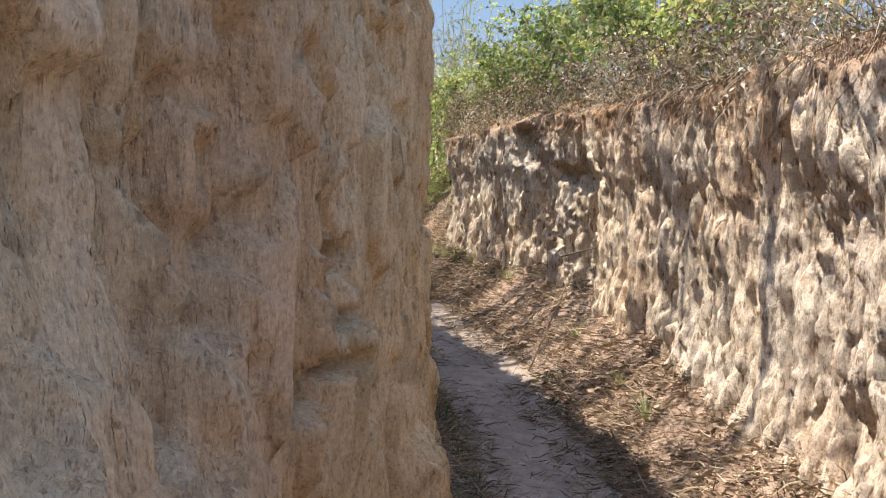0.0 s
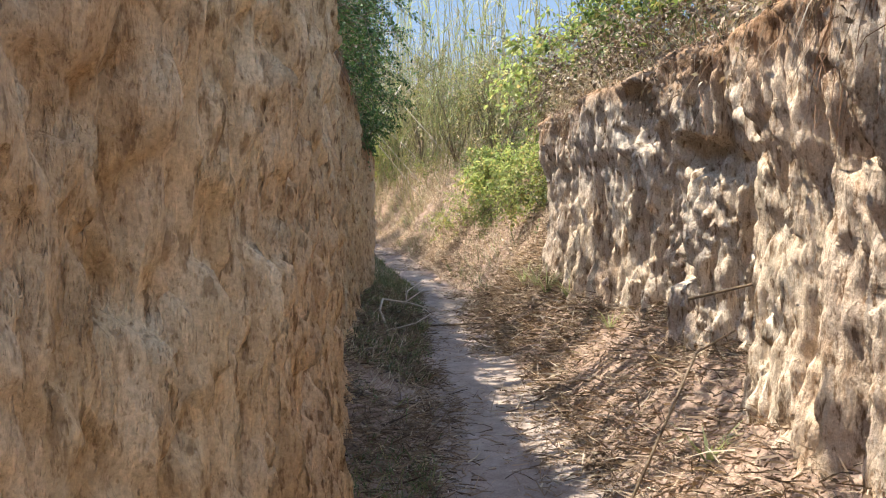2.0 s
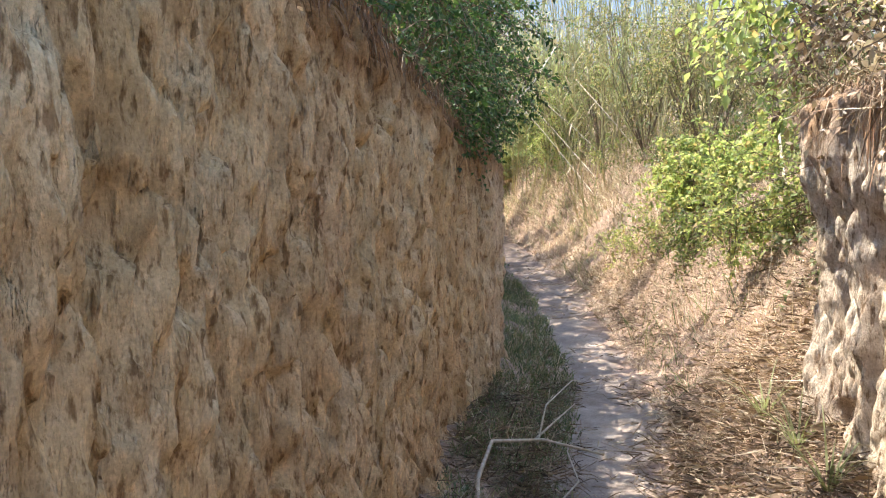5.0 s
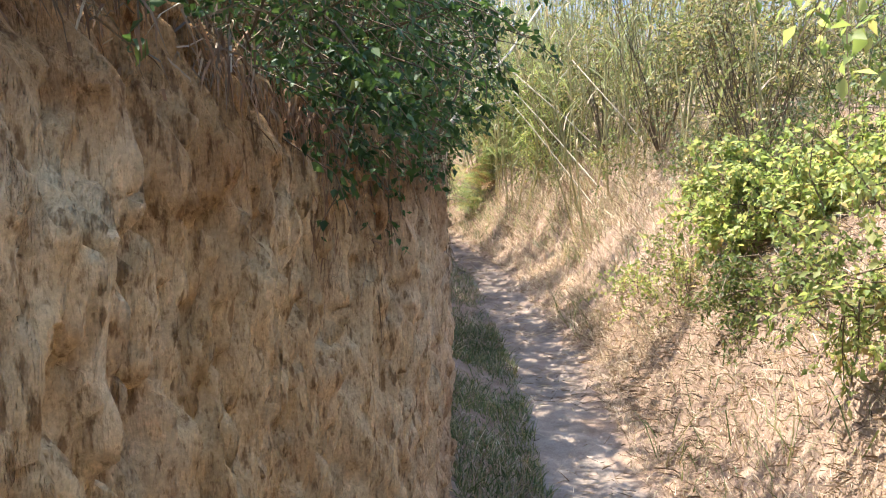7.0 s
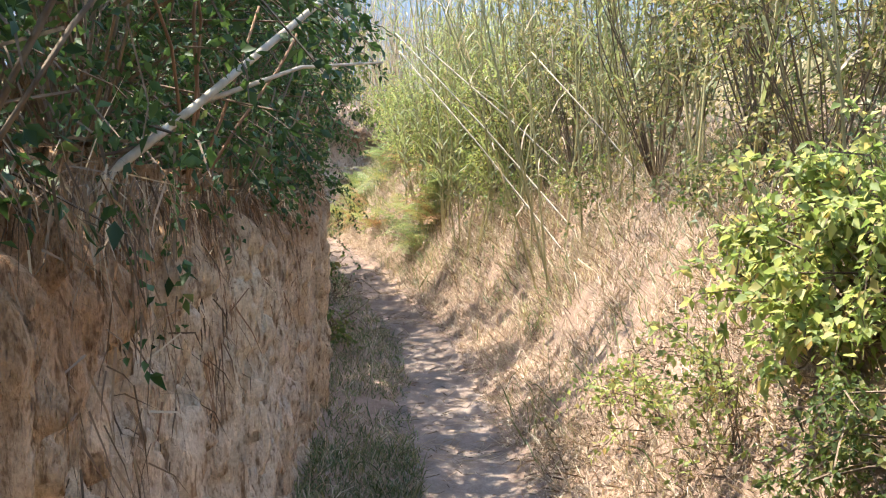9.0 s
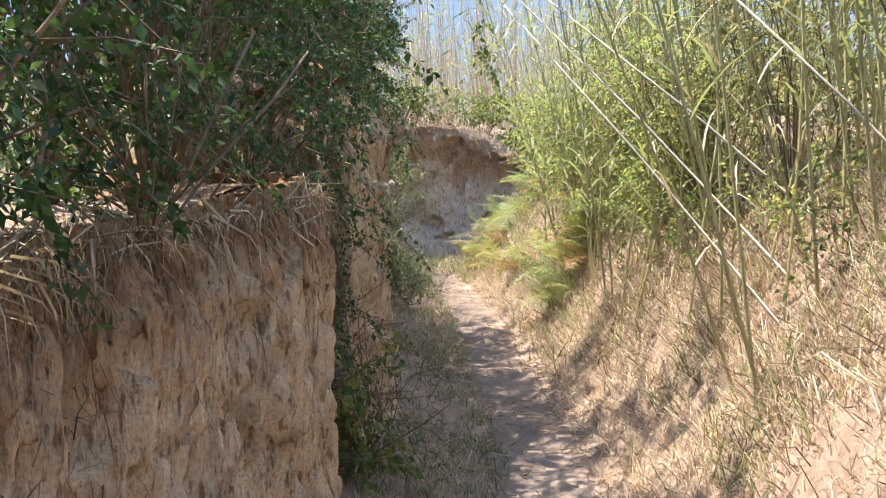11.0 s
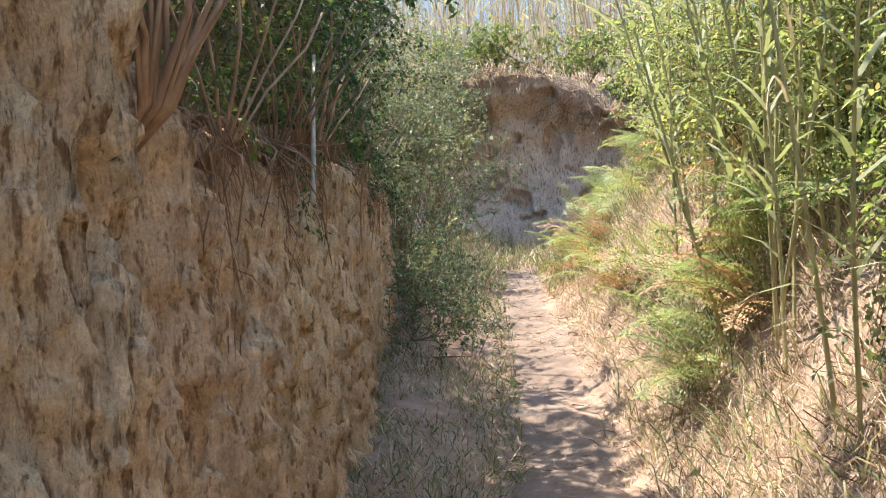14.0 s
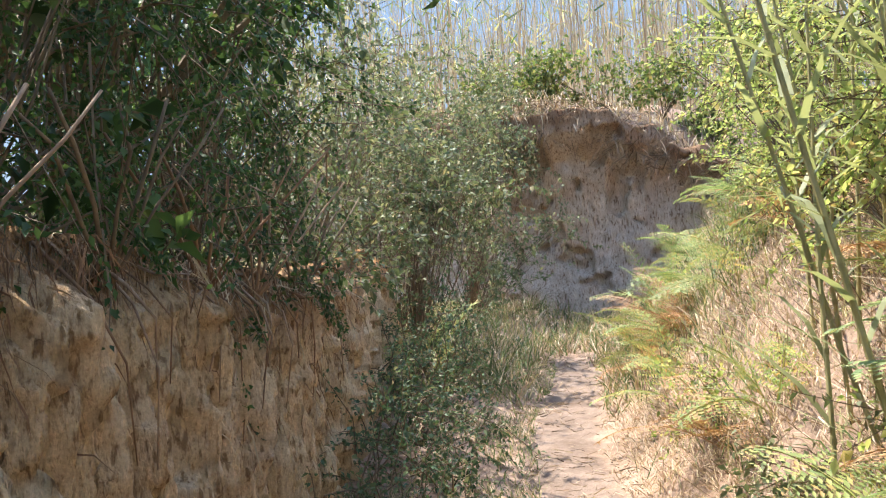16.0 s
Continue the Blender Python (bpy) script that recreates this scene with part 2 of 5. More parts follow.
def ridge(s, z, seed, scale, stretch, octaves=4, gain=0.6, sharp=1.5):
    """Sharp-creased noise from 0 to 1."""
    total, amp, norm = 0, 1.0, 0.0
    for o in range(octaves):
        f = scale * 2 ** o
        total = total + amp * (1 - np.abs(2 * vnoise(s * f + 3.7 * o, z * f * stretch + 8.1 * o, seed + o) - 1)) ** sharp
        norm += amp
        amp *= gain
    return total / norm


# ---- plan ----
PATH_Y = np.array([-300, -6, 0, 3, 5, 6.5, 8, 9, 10.4, 12, 13.1, 15.9, 19.5, 22.8, 24.8, 26.2, 28.0, 29.4, 34, 300])
PATH_X = np.array([0.4, 0.4, 0.4, 0.5, 0.42, 0.2, -0.05, -0.3, -0.62, -0.9, -1.15, -2.1, -3.58, -5.45, -6.65, -7.6, -8.55, -9.3, -11, -12])
PATH_Z = np.array([-0.1, -0.1, 0.0, 0.08, 0.22, 0.38, 0.47, 0.51, 0.56, 0.61, 0.65, 0.8, 1.04, 1.31, 1.53, 1.6, 1.68, 1.75, 1.9, 1.9])
LEFT = np.array([(-0.75, -6), (-0.6, -3), (-0.42, 0), (-0.33, 1), (-0.18, 2.9), (-0.12, 3.6), (-0.06, 4.5), (-0.1, 5.0), (-0.22, 5.6), (-0.82, 7.87), (-1.05, 8.85),
                 (-1.34, 10.6), (-1.52, 11.4), (-1.62, 12.07), (-1.82, 13.3), (-2.2, 14.2), (-2.9, 15.9), (-3.5, 17.6), (-3.7, 17.95), (-4.5, 18.2), (-4.75, 18.7), (-4.3, 19.05),
                 (-4.56, 19.8), (-5.13, 20.66), (-6.1, 22.15), (-7.8, 24.7), (-9.8, 27.3), (-13, 28.8), (-18, 30)])
RIGHT = np.array([(1.25, -6), (1.35, 0), (1.4, 2), (1.36, 3.2), (1.3, 4.5), (1.2, 5.7), (1.1, 6.2), (1.02, 6.85), (1.12, 7.05), (1.2, 7.25), (0.9, 7.55), (0.86, 7.9), (1.0, 8.25), (0.66, 8.7),
                  (0.5, 9.2), (0.3, 10.2), (0.08, 11.3), (0.14, 11.6), (0.7, 11.95), (2.5, 12.4)])
FAR_TOP_X = np.array([-20, -11.2, -10.5, -10.0, -9.6, -9.2, -8.8, -7.9, -3])
FAR_TOP_Z = np.array([4.5, 4.45, 4.35, 4.2, 4.05, 3.7, 3.4, 3.15, 3.1])
FAR = np.array([(-20, 33.4), (-13, 31.8), (-10.8, 31.4), (-9.7, 31.9), (-8.7, 32.4), (-6.5, 33.2), (-3, 34.5)])
LEFT_TOP_Y = np.array([-6, 5, 7, 9.6, 10.4, 11.2, 12, 16, 18.3, 19.1, 19.8, 20.3, 21.5, 22.2, 23, 24, 28])
LEFT_TOP_Z = np.array([2.7, 2.75, 2.72, 2.55, 2.47, 2.4, 2.27, 2.22, 2.45, 3.1, 3.05, 2.72, 2.8, 2.82, 2.74, 2.65, 2.8])
RIGHT_TOP_Y = np.array([-6, 0, 5, 7, 9, 11.5, 12.5])
RIGHT_TOP_Z = np.array([2.1, 2.1, 2.15, 2.25, 2.25, 2.3, 2.2])


def path_x(y):
    return np.interp(y, PATH_Y, PATH_X)


def ground_z(x, y):
    """Height of the ground sheet."""
    x, y = np.asarray(x, float), np.asarray(y, float)
    p = np.interp(y, PATH_Y, PATH_Z)
    slope = np.interp(y, [0, 8, 14, 20, 30], [1.0, 0.97, 0.93, 0.87, 0.82])
    d = (x - path_x(y)) * slope
    z = p + 0.05 * smooth(np.abs(d), 0.15, 0.5)
    lane = 1 - smooth(y, 11.4, 12.6)
    z = z + lane * 0.42 * smooth(d, 0.3, 1.0) + 0.14 * smooth(-d, 0.3, 0.8)
    bank = smooth(d, 0.3, 1.5) * 1.15 + smooth(d, 1.2, 3.5) * 0.9
    z = z + (1 - lane) * bank
    lx = np.interp(y, [-300, -6, 0, 4.5, 5, 5.6, 7.87, 10.6, 12, 13.3, 15.9, 17.6, 18.1, 18.3, 18.9, 19.3, 20.66, 22.15, 24.7, 27.3, 29, 300],
                   [-0.75, -0.75, -0.42, -0.06, -0.1, -0.22, -0.82, -1.34, -1.62, -1.82, -2.9, -3.5, -4.3, -4.75, -4.75, -4.4, -5.13, -6.1, -7.8, -9.8, -14, -400])
    top_l = np.interp(y, LEFT_TOP_Y, LEFT_TOP_Z)
    k = smooth(lx - x, 0.28, 0.42)
    z = z * (1 - k) + (top_l - 0.08 + 0.1 * (fbm(x, y, 0, 3) - 0.5) + np.clip(lx - x, 0, 6) * 0.1) * k
    rx = np.interp(y, [-300, 0, 3.2, 5.7, 6.85, 7.9, 9.2, 11.3, 12.2], [1.3, 1.35, 1.36, 1.2, 1.15, 1.05, 0.6, 0.1, 1.2])
    k = smooth(x - rx, 0.28, 0.42) * lane
    z = z * (1 - k) + (np.interp(y, RIGHT_TOP_Y, RIGHT_TOP_Z) - 0.08 + np.clip(x - rx, 0, 5) * 0.16) * k
    fy = np.interp(x, FAR[:, 0], FAR[:, 1])
    k = smooth(y - fy, 0.28, 0.5)
    z = z * (1 - k) + (np.interp(x, FAR_TOP_X, FAR_TOP_Z) + 0.3 * (fbm(x * 0.5, y * 0.5, 3, 3) - 0.5) + np.clip(y - fy, 0, 2) * 0.1) * k
    tread = (1 - smooth(np.abs(d), 0.2, 0.42)) * smooth(y, 4, 12)
    z = z + tread * (0.05 * (fbm(d * 3.0, y * 5.5 + d, 7, 3) - 0.5) + 0.055 * smooth(y, 11, 15) * (ridge(y + 0.35 * d * d + 0.12 * fbm(d * 3, y * 2, 15, 2), d * 0.7, 19, 2.6, 1.0, 2, 0.6) - 0.5))
    z = z + 0.035 * (fbm(x * 3, y * 3, 1, 4) - 0.5) * (0.5 + smooth(np.abs(d), 0.2, 0.5)) + 0.012 * (fbm(x * 13, y * 13, 2, 3) - 0.5)
    return z


# ---- mesh helpers ----


def mesh_from(name, verts, faces, mat, smooth_faces=False):
    me = bpy.data.meshes.new(name)
    me.from_pydata(verts, [], faces)
    me.materials.append(mat)
    if smooth_faces:
        me.polygons.foreach_set("use_smooth", [True] * len(me.polygons))
    me.update()
    return me


def grid_mesh(name, pts, mat):
    """A mesh from an (n, m, 3) array of places."""
    n, m, _ = pts.shape
    idx = np.arange(n * m).reshape(n, m)
    quads = np.stack([idx[:-1, :-1], idx[1:, :-1], idx[1:, 1:], idx[:-1, 1:]], -1).reshape(-1, 4)
    me = bpy.data.meshes.new(name)
    me.vertices.add(n * m)
    me.vertices.foreach_set("co", pts.reshape(-1).astype(np.float32))
    me.loops.add(quads.size)
    me.loops.foreach_set("vertex_index", quads.reshape(-1).astype(np.int32))
    me.polygons.add(len(quads))
    me.polygons.foreach_set("loop_start", np.arange(0, quads.size, 4, dtype=np.int32))
    me.polygons.foreach_set("use_smooth", np.ones(len(quads), bool))
    me.materials.append(mat)
    me.update(calc_edges=True)
    me.validate()
    return me


class Build:
    """Gathers loose pieces into one mesh."""

    def __init__(self):
        self.v, self.f = [], []

    def add(self, verts, faces):
        o = len(self.v)
        self.v.extend(verts)
        self.f.extend([tuple(i + o for i in f) for f in faces])

    def tube(self, pts, r0, r1, sides=4):
        pts = [Vector(p) for p in pts]
        n = len(pts)
        verts, faces = [], []
        for i, p in enumerate(pts):
            t = (pts[min(i + 1, n - 1)] - pts[max(i - 1, 0)])
            t = t.normalized() if t.length > 1e-9 else Vector((0, 0, 1))
            a = t.cross(Vector((0.31, 0.2, 0.93))).normalized()
            c = t.cross(a)
            r = r0 + (r1 - r0) * i / max(n - 1, 1)
            for s in range(sides):
                w = 2 * math.pi * s / sides
                verts.append(p + (a * math.cos(w) + c * math.sin(w)) * r)
        for i in range(n - 1):
            for s in range(sides):
                q = (s + 1) % sides
                faces.append((i * sides + s, i * sides + q, (i + 1) * sides + q, (i + 1) * sides + s))
        faces.append(tuple(range(sides))[::-1])
        faces.append(tuple((n - 1) * sides + s for s in range(sides)))
        self.add(verts, faces)

    def leaf(self, p, way, up, length, width, fold=0.25):
        """A pointed leaf folded along its midrib."""
        side = way.cross(up)
        side = side.normalized() if side.length > 1e-6 else Vector((1, 0, 0))
        nrm = side.cross(way)
        mid = p + way * length * 0.45
        self.add([p, mid + side * width * 0.5 + nrm * width * fold, p + way * length, mid - side * width * 0.5 + nrm * width * fold], [(0, 1, 2), (0, 2, 3)])

    def blade(self, p, way, length, width, droop, segs=3):
        """A long bending blade of grass or reed."""
        side = way.cross(Vector((0, 0, 1)))
        side = side.normalized() if side.length > 1e-6 else Vector((1, 0, 0))
        verts, faces = [], []
        q, d = Vector(p), way.normalized()
        for i in range(segs + 1):
            w = width * 0.5 * (1 - (i / segs) ** 1.6) + 0.0004
            verts += [q + side * w, q - side * w]
            if i < segs:
                q = q + d * (length / segs)
                d = (d + Vector((0, 0, -droop / segs))).normalized()
        for i in range(segs):
            faces.append((2 * i, 2 * i + 1, 2 * i + 3, 2 * i + 2))
        self.add(verts, faces)

    def object(self, name, mat, parent=None, label="", smooth_faces=False):
        ob = new(name, mesh_from(name, self.v, self.f, mat, smooth_faces))
        if parent:
            ob.parent = parent
        if label:
            ob["label"] = label
        return ob


def empty(name, place=(0, 0, 0)):
    ob = new(name)
    ob.location = place
    ob.empty_display_size = 0.1
    return ob


# ---- ground ----
fine_y = np.arange(-3, 30, 0.05)
gy = np.concatenate([[-300, -120, -50, -25, -12, -8, -6, -4.5], fine_y, np.arange(30, 36, 0.15), [38, 42, 50, 70, 120, 300]])
gu = np.concatenate([[-300, -120, -50, -25, -15, -10, -7, -5, -4, -3.4], np.arange(-3, 3.2, 0.04), [3.4, 3.8, 4.4, 5.2, 6.5, 8.5, 12, 18, 30, 60, 130, 300]])
GY, GU = np.meshgrid(gy, gu, indexing="ij")
GX = GU + path_x(GY)
GZ = ground_z(GX, GY)
gp = np.stack([GX, GY, GZ], -1)
gme = grid_mesh("ground", gp[:, ::-1], EARTH)
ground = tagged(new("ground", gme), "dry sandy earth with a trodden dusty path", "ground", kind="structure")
dist = np.abs(GU + 0.22 * (fbm(GX * 2, GY * 1.3, 5, 3) - 0.5)) + 0.3 * (fbm(GX * 7, GY * 7, 6, 3) - 0.5)
width = np.interp(GY, [0, 7, 13, 30], [0.52, 0.44, 0.25, 0.24])
trod = ((1 - smooth(dist, width * 0.7, width * 1.3)) * (1 - smooth(GY, 28.2, 29.2)))[:, ::-1].reshape(-1)
att = gme.attributes.new("trodden", "FLOAT", "POINT")
att.data.foreach_set("value", trod.astype(np.float32))
far_off = np.maximum(smooth(GU, 2.4, 3.2), smooth(-GU, 1.5, 2.2))
att = gme.attributes.new("turf", "FLOAT", "POINT")
att.data.foreach_set("value", far_off[:, ::-1].reshape(-1).astype(np.float32))


# ---- distant sky, pale blue towards the horizon ----
m_sky = bpy.data.materials.new("far_sky")
m_sky.use_nodes = True
bn, bl = m_sky.node_tree.nodes, m_sky.node_tree.links
em = bn.new("ShaderNodeEmission")
height = bn.new("ShaderNodeSeparateXYZ")
bl.new(bn.new("ShaderNodeNewGeometry").outputs["Position"], height.inputs[0])
scaled = bn.new("ShaderNodeMath")
scaled.operation, scaled.inputs[1].default_value = "MULTIPLY", 1 / 60
bl.new(height.outputs[2], scaled.inputs[0])
bl.new(ramp(bn, bl, scaled.outputs[0], [(0.0, (0.15, 0.185, 0.225)), (0.5, (0.10, 0.145, 0.215)), (1.0, (0.08, 0.128, 0.215))]), em.inputs[0])
bl.new(em.outputs[0], bn["Material Output"].inputs[0])
ring = np.linspace(0, 2 * math.pi, 97)
bz = np.array([-5.0, 15, 35, 60])
bd = np.stack([np.repeat((150 * np.cos(ring))[:, None], 4, 1), np.repeat((150 * np.sin(ring))[:, None], 4, 1), np.repeat(bz[None], 97, 0)], -1)
tagged(new("backdrop", grid_mesh("backdrop", bd, m_sky)), "pale blue hazy sky in the distance", "sky", kind="structure")


# ---- clay banks ----
def resample(ctrl, step, dense):
    """Places along the line: step apart where y lies in dense, four times that elsewhere."""
    seg = np.hypot(*np.diff(ctrl, axis=0).T)
    s = np.concatenate([[0], np.cumsum(seg)])
    fine = np.linspace(0, s[-1], int(s[-1] / 0.01) + 1)
    x, y = np.interp(fine, s, ctrl[:, 0]), np.interp(fine, s, ctrl[:, 1])
    n = 23
    k = np.hanning(n + 2)[1:-1]
    k /= k.sum()
    pad = n // 2
    sm = lambda a: np.convolve(np.concatenate([2 * a[0] - a[pad:0:-1], a, 2 * a[-1] - a[-2:-pad - 2:-1]]), k, "valid")
    x, y = sm(x), sm(y)
    gap = np.where((y > dense[0]) & (y < dense[1]), step, step * 4)
    count = np.concatenate([[0], np.cumsum(0.01 / gap[1:])])
    pick = np.interp(np.arange(0, count[-1]), count, fine)
    return np.interp(pick, fine, x), np.interp(pick, fine, y), pick


def bank(name, ctrl, side, top_of, step, dz, disp, mat, label, dense=(-99, 99)):
    """A bank's face swept along ctrl. side: +1 when the lane lies to the right of the line's run."""
    x, y, s = resample(ctrl, step, dense)
    tx, ty = np.gradient(x), np.gradient(y)
    ln = np.hypot(tx, ty)
    nx, ny = side * ty / ln, -side * tx / ln
    top = top_of(x, y) + 0.12 * (fbm(s * 1.5, 0, 4, 3) - 0.5)
    foot = ground_z(x + nx * 0.12, y + ny * 0.12) - 0.15
    m = int((top - foot).max() / dz) + 1
    h = np.linspace(0, 1, m)[None, :]
    Z = foot[:, None] + (top - foot)[:, None] * h
    d = disp(s[:, None], Z, x[:, None], y[:, None], h, top[:, None])
    X, Y = x[:, None] + nx[:, None] * d, y[:, None] + ny[:, None] * d
    rows = [np.stack([X, Y, Z], -1)]
    for back, down in ((0.12, -0.03), (0.3, -0.05), (0.55, -0.15), (0.6, -1.2)):
        bx, by = x - nx * back, y - ny * back
        rows.append(np.stack([bx, by, top + (down if down > -1 else down)], -1)[:, None, :])
    pts = np.concatenate(rows, 1)
    if side > 0:
        pts = pts[:, ::-1]
    me = grid_mesh(name, pts, mat)
    band = smooth(Z - top[:, None] + 0.3 * (fbm(s[:, None] * 3, Z * 3, 91, 3) - 0.5) + (0.1 * smooth(y, 8.5, 10.0) * (1 - smooth(y, 12.5, 14.0)))[:, None] * (side > 0), -0.34, -0.08)
    band = np.concatenate([band, np.ones((len(s), 4))], 1)
    if side > 0:
        band = band[:, ::-1]
    soil = me.attributes.new("topsoil", "FLOAT", "POINT")
    soil.data.foreach_set("value", band.reshape(-1).astype(np.float32))
    return tagged(new(name, me), label, "earth bank", kind="structure")


# carved holes in the bank's face: y, z, half width, half height, depth
NICHES = [(2.33, 1.42, 0.15, 0.03, 0.11), (2.74, 1.40, 0.08, 0.055, 0.11), (2.36, 1.265, 0.16, 0.022, 0.09), (2.76, 1.22, 0.09, 0.03, 0.08), (2.06, 1.15, 0.16, 0.045, 0.14),
          (2.33, 1.155, 0.11, 0.02, 0.1), (3.46, 1.5, 0.09, 0.1, 0.17), (3.5, 1.34, 0.06, 0.09, 0.1), (3.48, 1.05, 0.05, 0.2, 0.08), (1.35, 1.55, 0.14, 0.2, 0.06), (2.5, 1.02, 0.06, 0.05, 0.07), (4.0, 1.1, 0.05, 0.06, 0.05)]


def left_relief(s, z, x, y, h, top):
    near = 1 - smooth(y, 3.0, 5.5)
    old = smooth(y, 18.2, 19.2)
    w = s + 0.06 * fbm(s * 3, z * 2.0, 8, 3) + 0.02 * fbm(s * 9, z * 6, 9, 2)
    patch = 0.5 + vnoise(s * 1.3, z * 1.1, 31)
    big = (0.11 + 0.07 * near) * (fbm(s * 0.8, z * 0.7, 11, 3) - 0.5)
    rugged = 1 - 0.72 * near
    scoops = near * (-0.05 * smooth(fbm(w * 4.5, z * 2.6, 83, 3, 0.55), 0.54, 0.585) - 0.03 * smooth(fbm(w * 9, z * 5.5, 85, 3, 0.55), 0.57, 0.61) - 0.06 * (ridge(w, z, 87, 2.6, 0.12, 2, 0.5, 6.0) - 0.15))
    flute = -(0.06 + 0.06 * old) * (ridge(w, z, 24, 4.5, 0.1, 2, 0.6, 3.0) - 0.3) * (1 - 0.45 * near)
    fine = -0.06 * (ridge(w, z + 0.1 * fbm(s * 5, z * 3, 14, 2), 41, 12.0, 0.12, 2, 0.9, 2.2) - 0.38) * rugged * patch
    crumb = 0.07 * (fbm(w * 36, z * 8.5, 45, 2, 0.8) - 0.5) * rugged + (0.018 + 0.05 * old) * (ridge(w, z, 49, 9.0, 0.35, 3, 0.85) - 0.5) * rugged
    pits = -0.04 * smooth(fbm(w * 34, z * 7.5, 51, 2, 0.6), 0.55, 0.64) * rugged - (0.04 + 0.03 * old) * smooth(fbm(w * 11, z * 2.6, 57, 3, 0.6), 0.58, 0.66) * (1 - 0.4 * near)
    crack = fbm(s * 2.6 + 0.5 * fbm(s * 6, z * 6, 3, 2), z * 1.1, 71, 3)
    cracks = -0.07 * near * (1 - smooth(np.abs(crack - 0.5), 0.0, 0.014)) * smooth(vnoise(s * 1.3, z * 1.3, 77), 0.35, 0.55) * smooth(h, 0.5, 0.7)
    rib = 0.035 * near * (1.0 - 4.4 * np.abs(fbm((s + 0.25 * fbm(s * 2, z * 1.5, 21, 2)) * 4, z * 0.64, 24, 4, 0.55) - 0.5))
    slump = 0.11 * smooth(fbm(s * 1.6 + z * 0.5, z * 0.9, 81, 2), 0.49, 0.54) * (1 - smooth(h, 0.35, 0.6)) * near
    ledge = 0.08 * (1 - smooth(h, 0.04, 0.14)) - (0.1 + 0.1 * old) * smooth(h, 0.86, 1.0)
    d = big + flute + fine + crumb + pits + cracks + rib + scoops + slump + ledge + 0.01
    for ny, nz, wy, wz, deep in NICHES:
        wob = 0.3 * (fbm(y * 14, z * 14, 9, 2) - 0.5)
        d = d - 1.35 * deep * (1 - smooth(np.abs(y - ny) / wy + wob, 0.86, 1.06)) * (1 - smooth(np.abs(z - nz) / wz + wob, 0.8, 1.08))
    return d


# hollows under the right bank's lip: y, z, half width, half height, depth
HOLLOWS = [(8.62, 1.98, 0.2, 0.22, 0.13), (6.72, 1.9, 0.22, 0.3, 0.16), (7.25, 1.35, 0.12, 0.16, 0.12), (7.6, 1.72, 0.14, 0.1, 0.14), (7.75, 1.2, 0.12, 0.07, 0.12), (8.35, 1.05, 0.07, 0.14, 0.14), (10.2, 2.0, 0.16, 0.2, 0.14)]


def right_relief(s, z, x, y, h, top):
    w = s + 0.07 * fbm(s * 3, z * 2.5, 8, 3) + 0.02 * fbm(s * 9, z * 7, 9, 2)
    big = 0.12 * (fbm(s * 1.1, z * 0.9, 12, 3) - 0.5)
    rib = -0.065 * (ridge(w, z, 22, 3.4, 0.09, 2, 0.6, 2.5) - 0.35)
    fine = -0.09 * (ridge(w, z + 0.12 * fbm(s * 5, z * 3, 14, 2), 29, 8.5, 0.1, 2, 0.8, 2.2) - 0.38)
    rough = 0.1 * (fbm(w * 25, z * 6.0, 46, 3, 0.8) - 0.5) + 0.03 * (ridge(w, z, 47, 9, 0.3, 3, 0.8) - 0.5)
    knob = smooth(y, 6.9, 7.3) * (1 - smooth(y, 8.3, 8.9))
    lump = knob * 0.14 * (fbm(w * 7, z * 5.5, 62, 4, 0.7) - 0.5)
    pits = -0.05 * smooth(fbm(w * 13, z * 3.0, 52, 3, 0.6), 0.56, 0.64)
    lean = 0.08 * (1 - smooth(h, 0.0, 0.35)) + 0.07 * smooth(h, 0.6, 0.8) - 0.2 * smooth(h, 0.92, 1.0)
    d = big + rib + fine + rough + lump + pits + lean - 0.02
    for ny, nz, wy, wz, deep in HOLLOWS:
        wob = 0.7 * (fbm(y * 9, z * 9, 9, 3) - 0.5)
        d = d - deep * (1 - smooth(np.hypot((y - ny) / wy, (z - nz) / wz) + wob, 0.6, 1.05))
    return d


def far_relief(s, z, x, y, h, top):
    body = 0.45 * (fbm(s * 0.6, z * 0.6, 13, 3) - 0.5) - 0.12 * (ridge(s, z, 44, 1.6, 0.3, 4, 0.65) - 0.45) + 0.1 * (ridge(s, z, 47, 4.0, 0.6, 3, 0.7) - 0.5)
    pits = -0.12 * smooth(fbm(s * 4.5, z * 3.5, 53, 3, 0.6), 0.6, 0.66)
    return body + pits + 0.4 * smooth(h, 0.74, 0.95) * (0.5 + fbm(s * 2.2, 0, 5, 3)) + 0.35 * (1 - smooth(h, 0.0, 0.35))


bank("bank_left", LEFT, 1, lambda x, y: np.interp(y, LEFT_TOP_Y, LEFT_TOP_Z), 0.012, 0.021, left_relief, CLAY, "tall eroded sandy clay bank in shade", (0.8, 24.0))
bank("bank_right", RIGHT, -1, lambda x, y: np.interp(y, RIGHT_TOP_Y, RIGHT_TOP_Z), 0.012, 0.016, right_relief, CLAY_SUNLIT, "fluted pale clay bank dappled with sun", (2.0, 12.0))
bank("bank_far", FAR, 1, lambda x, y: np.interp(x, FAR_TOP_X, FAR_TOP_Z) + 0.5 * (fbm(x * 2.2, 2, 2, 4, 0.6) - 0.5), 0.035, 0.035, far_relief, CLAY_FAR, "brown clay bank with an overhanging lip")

# ---- plants: shared builders ----
rng = np.random.default_rng(7)


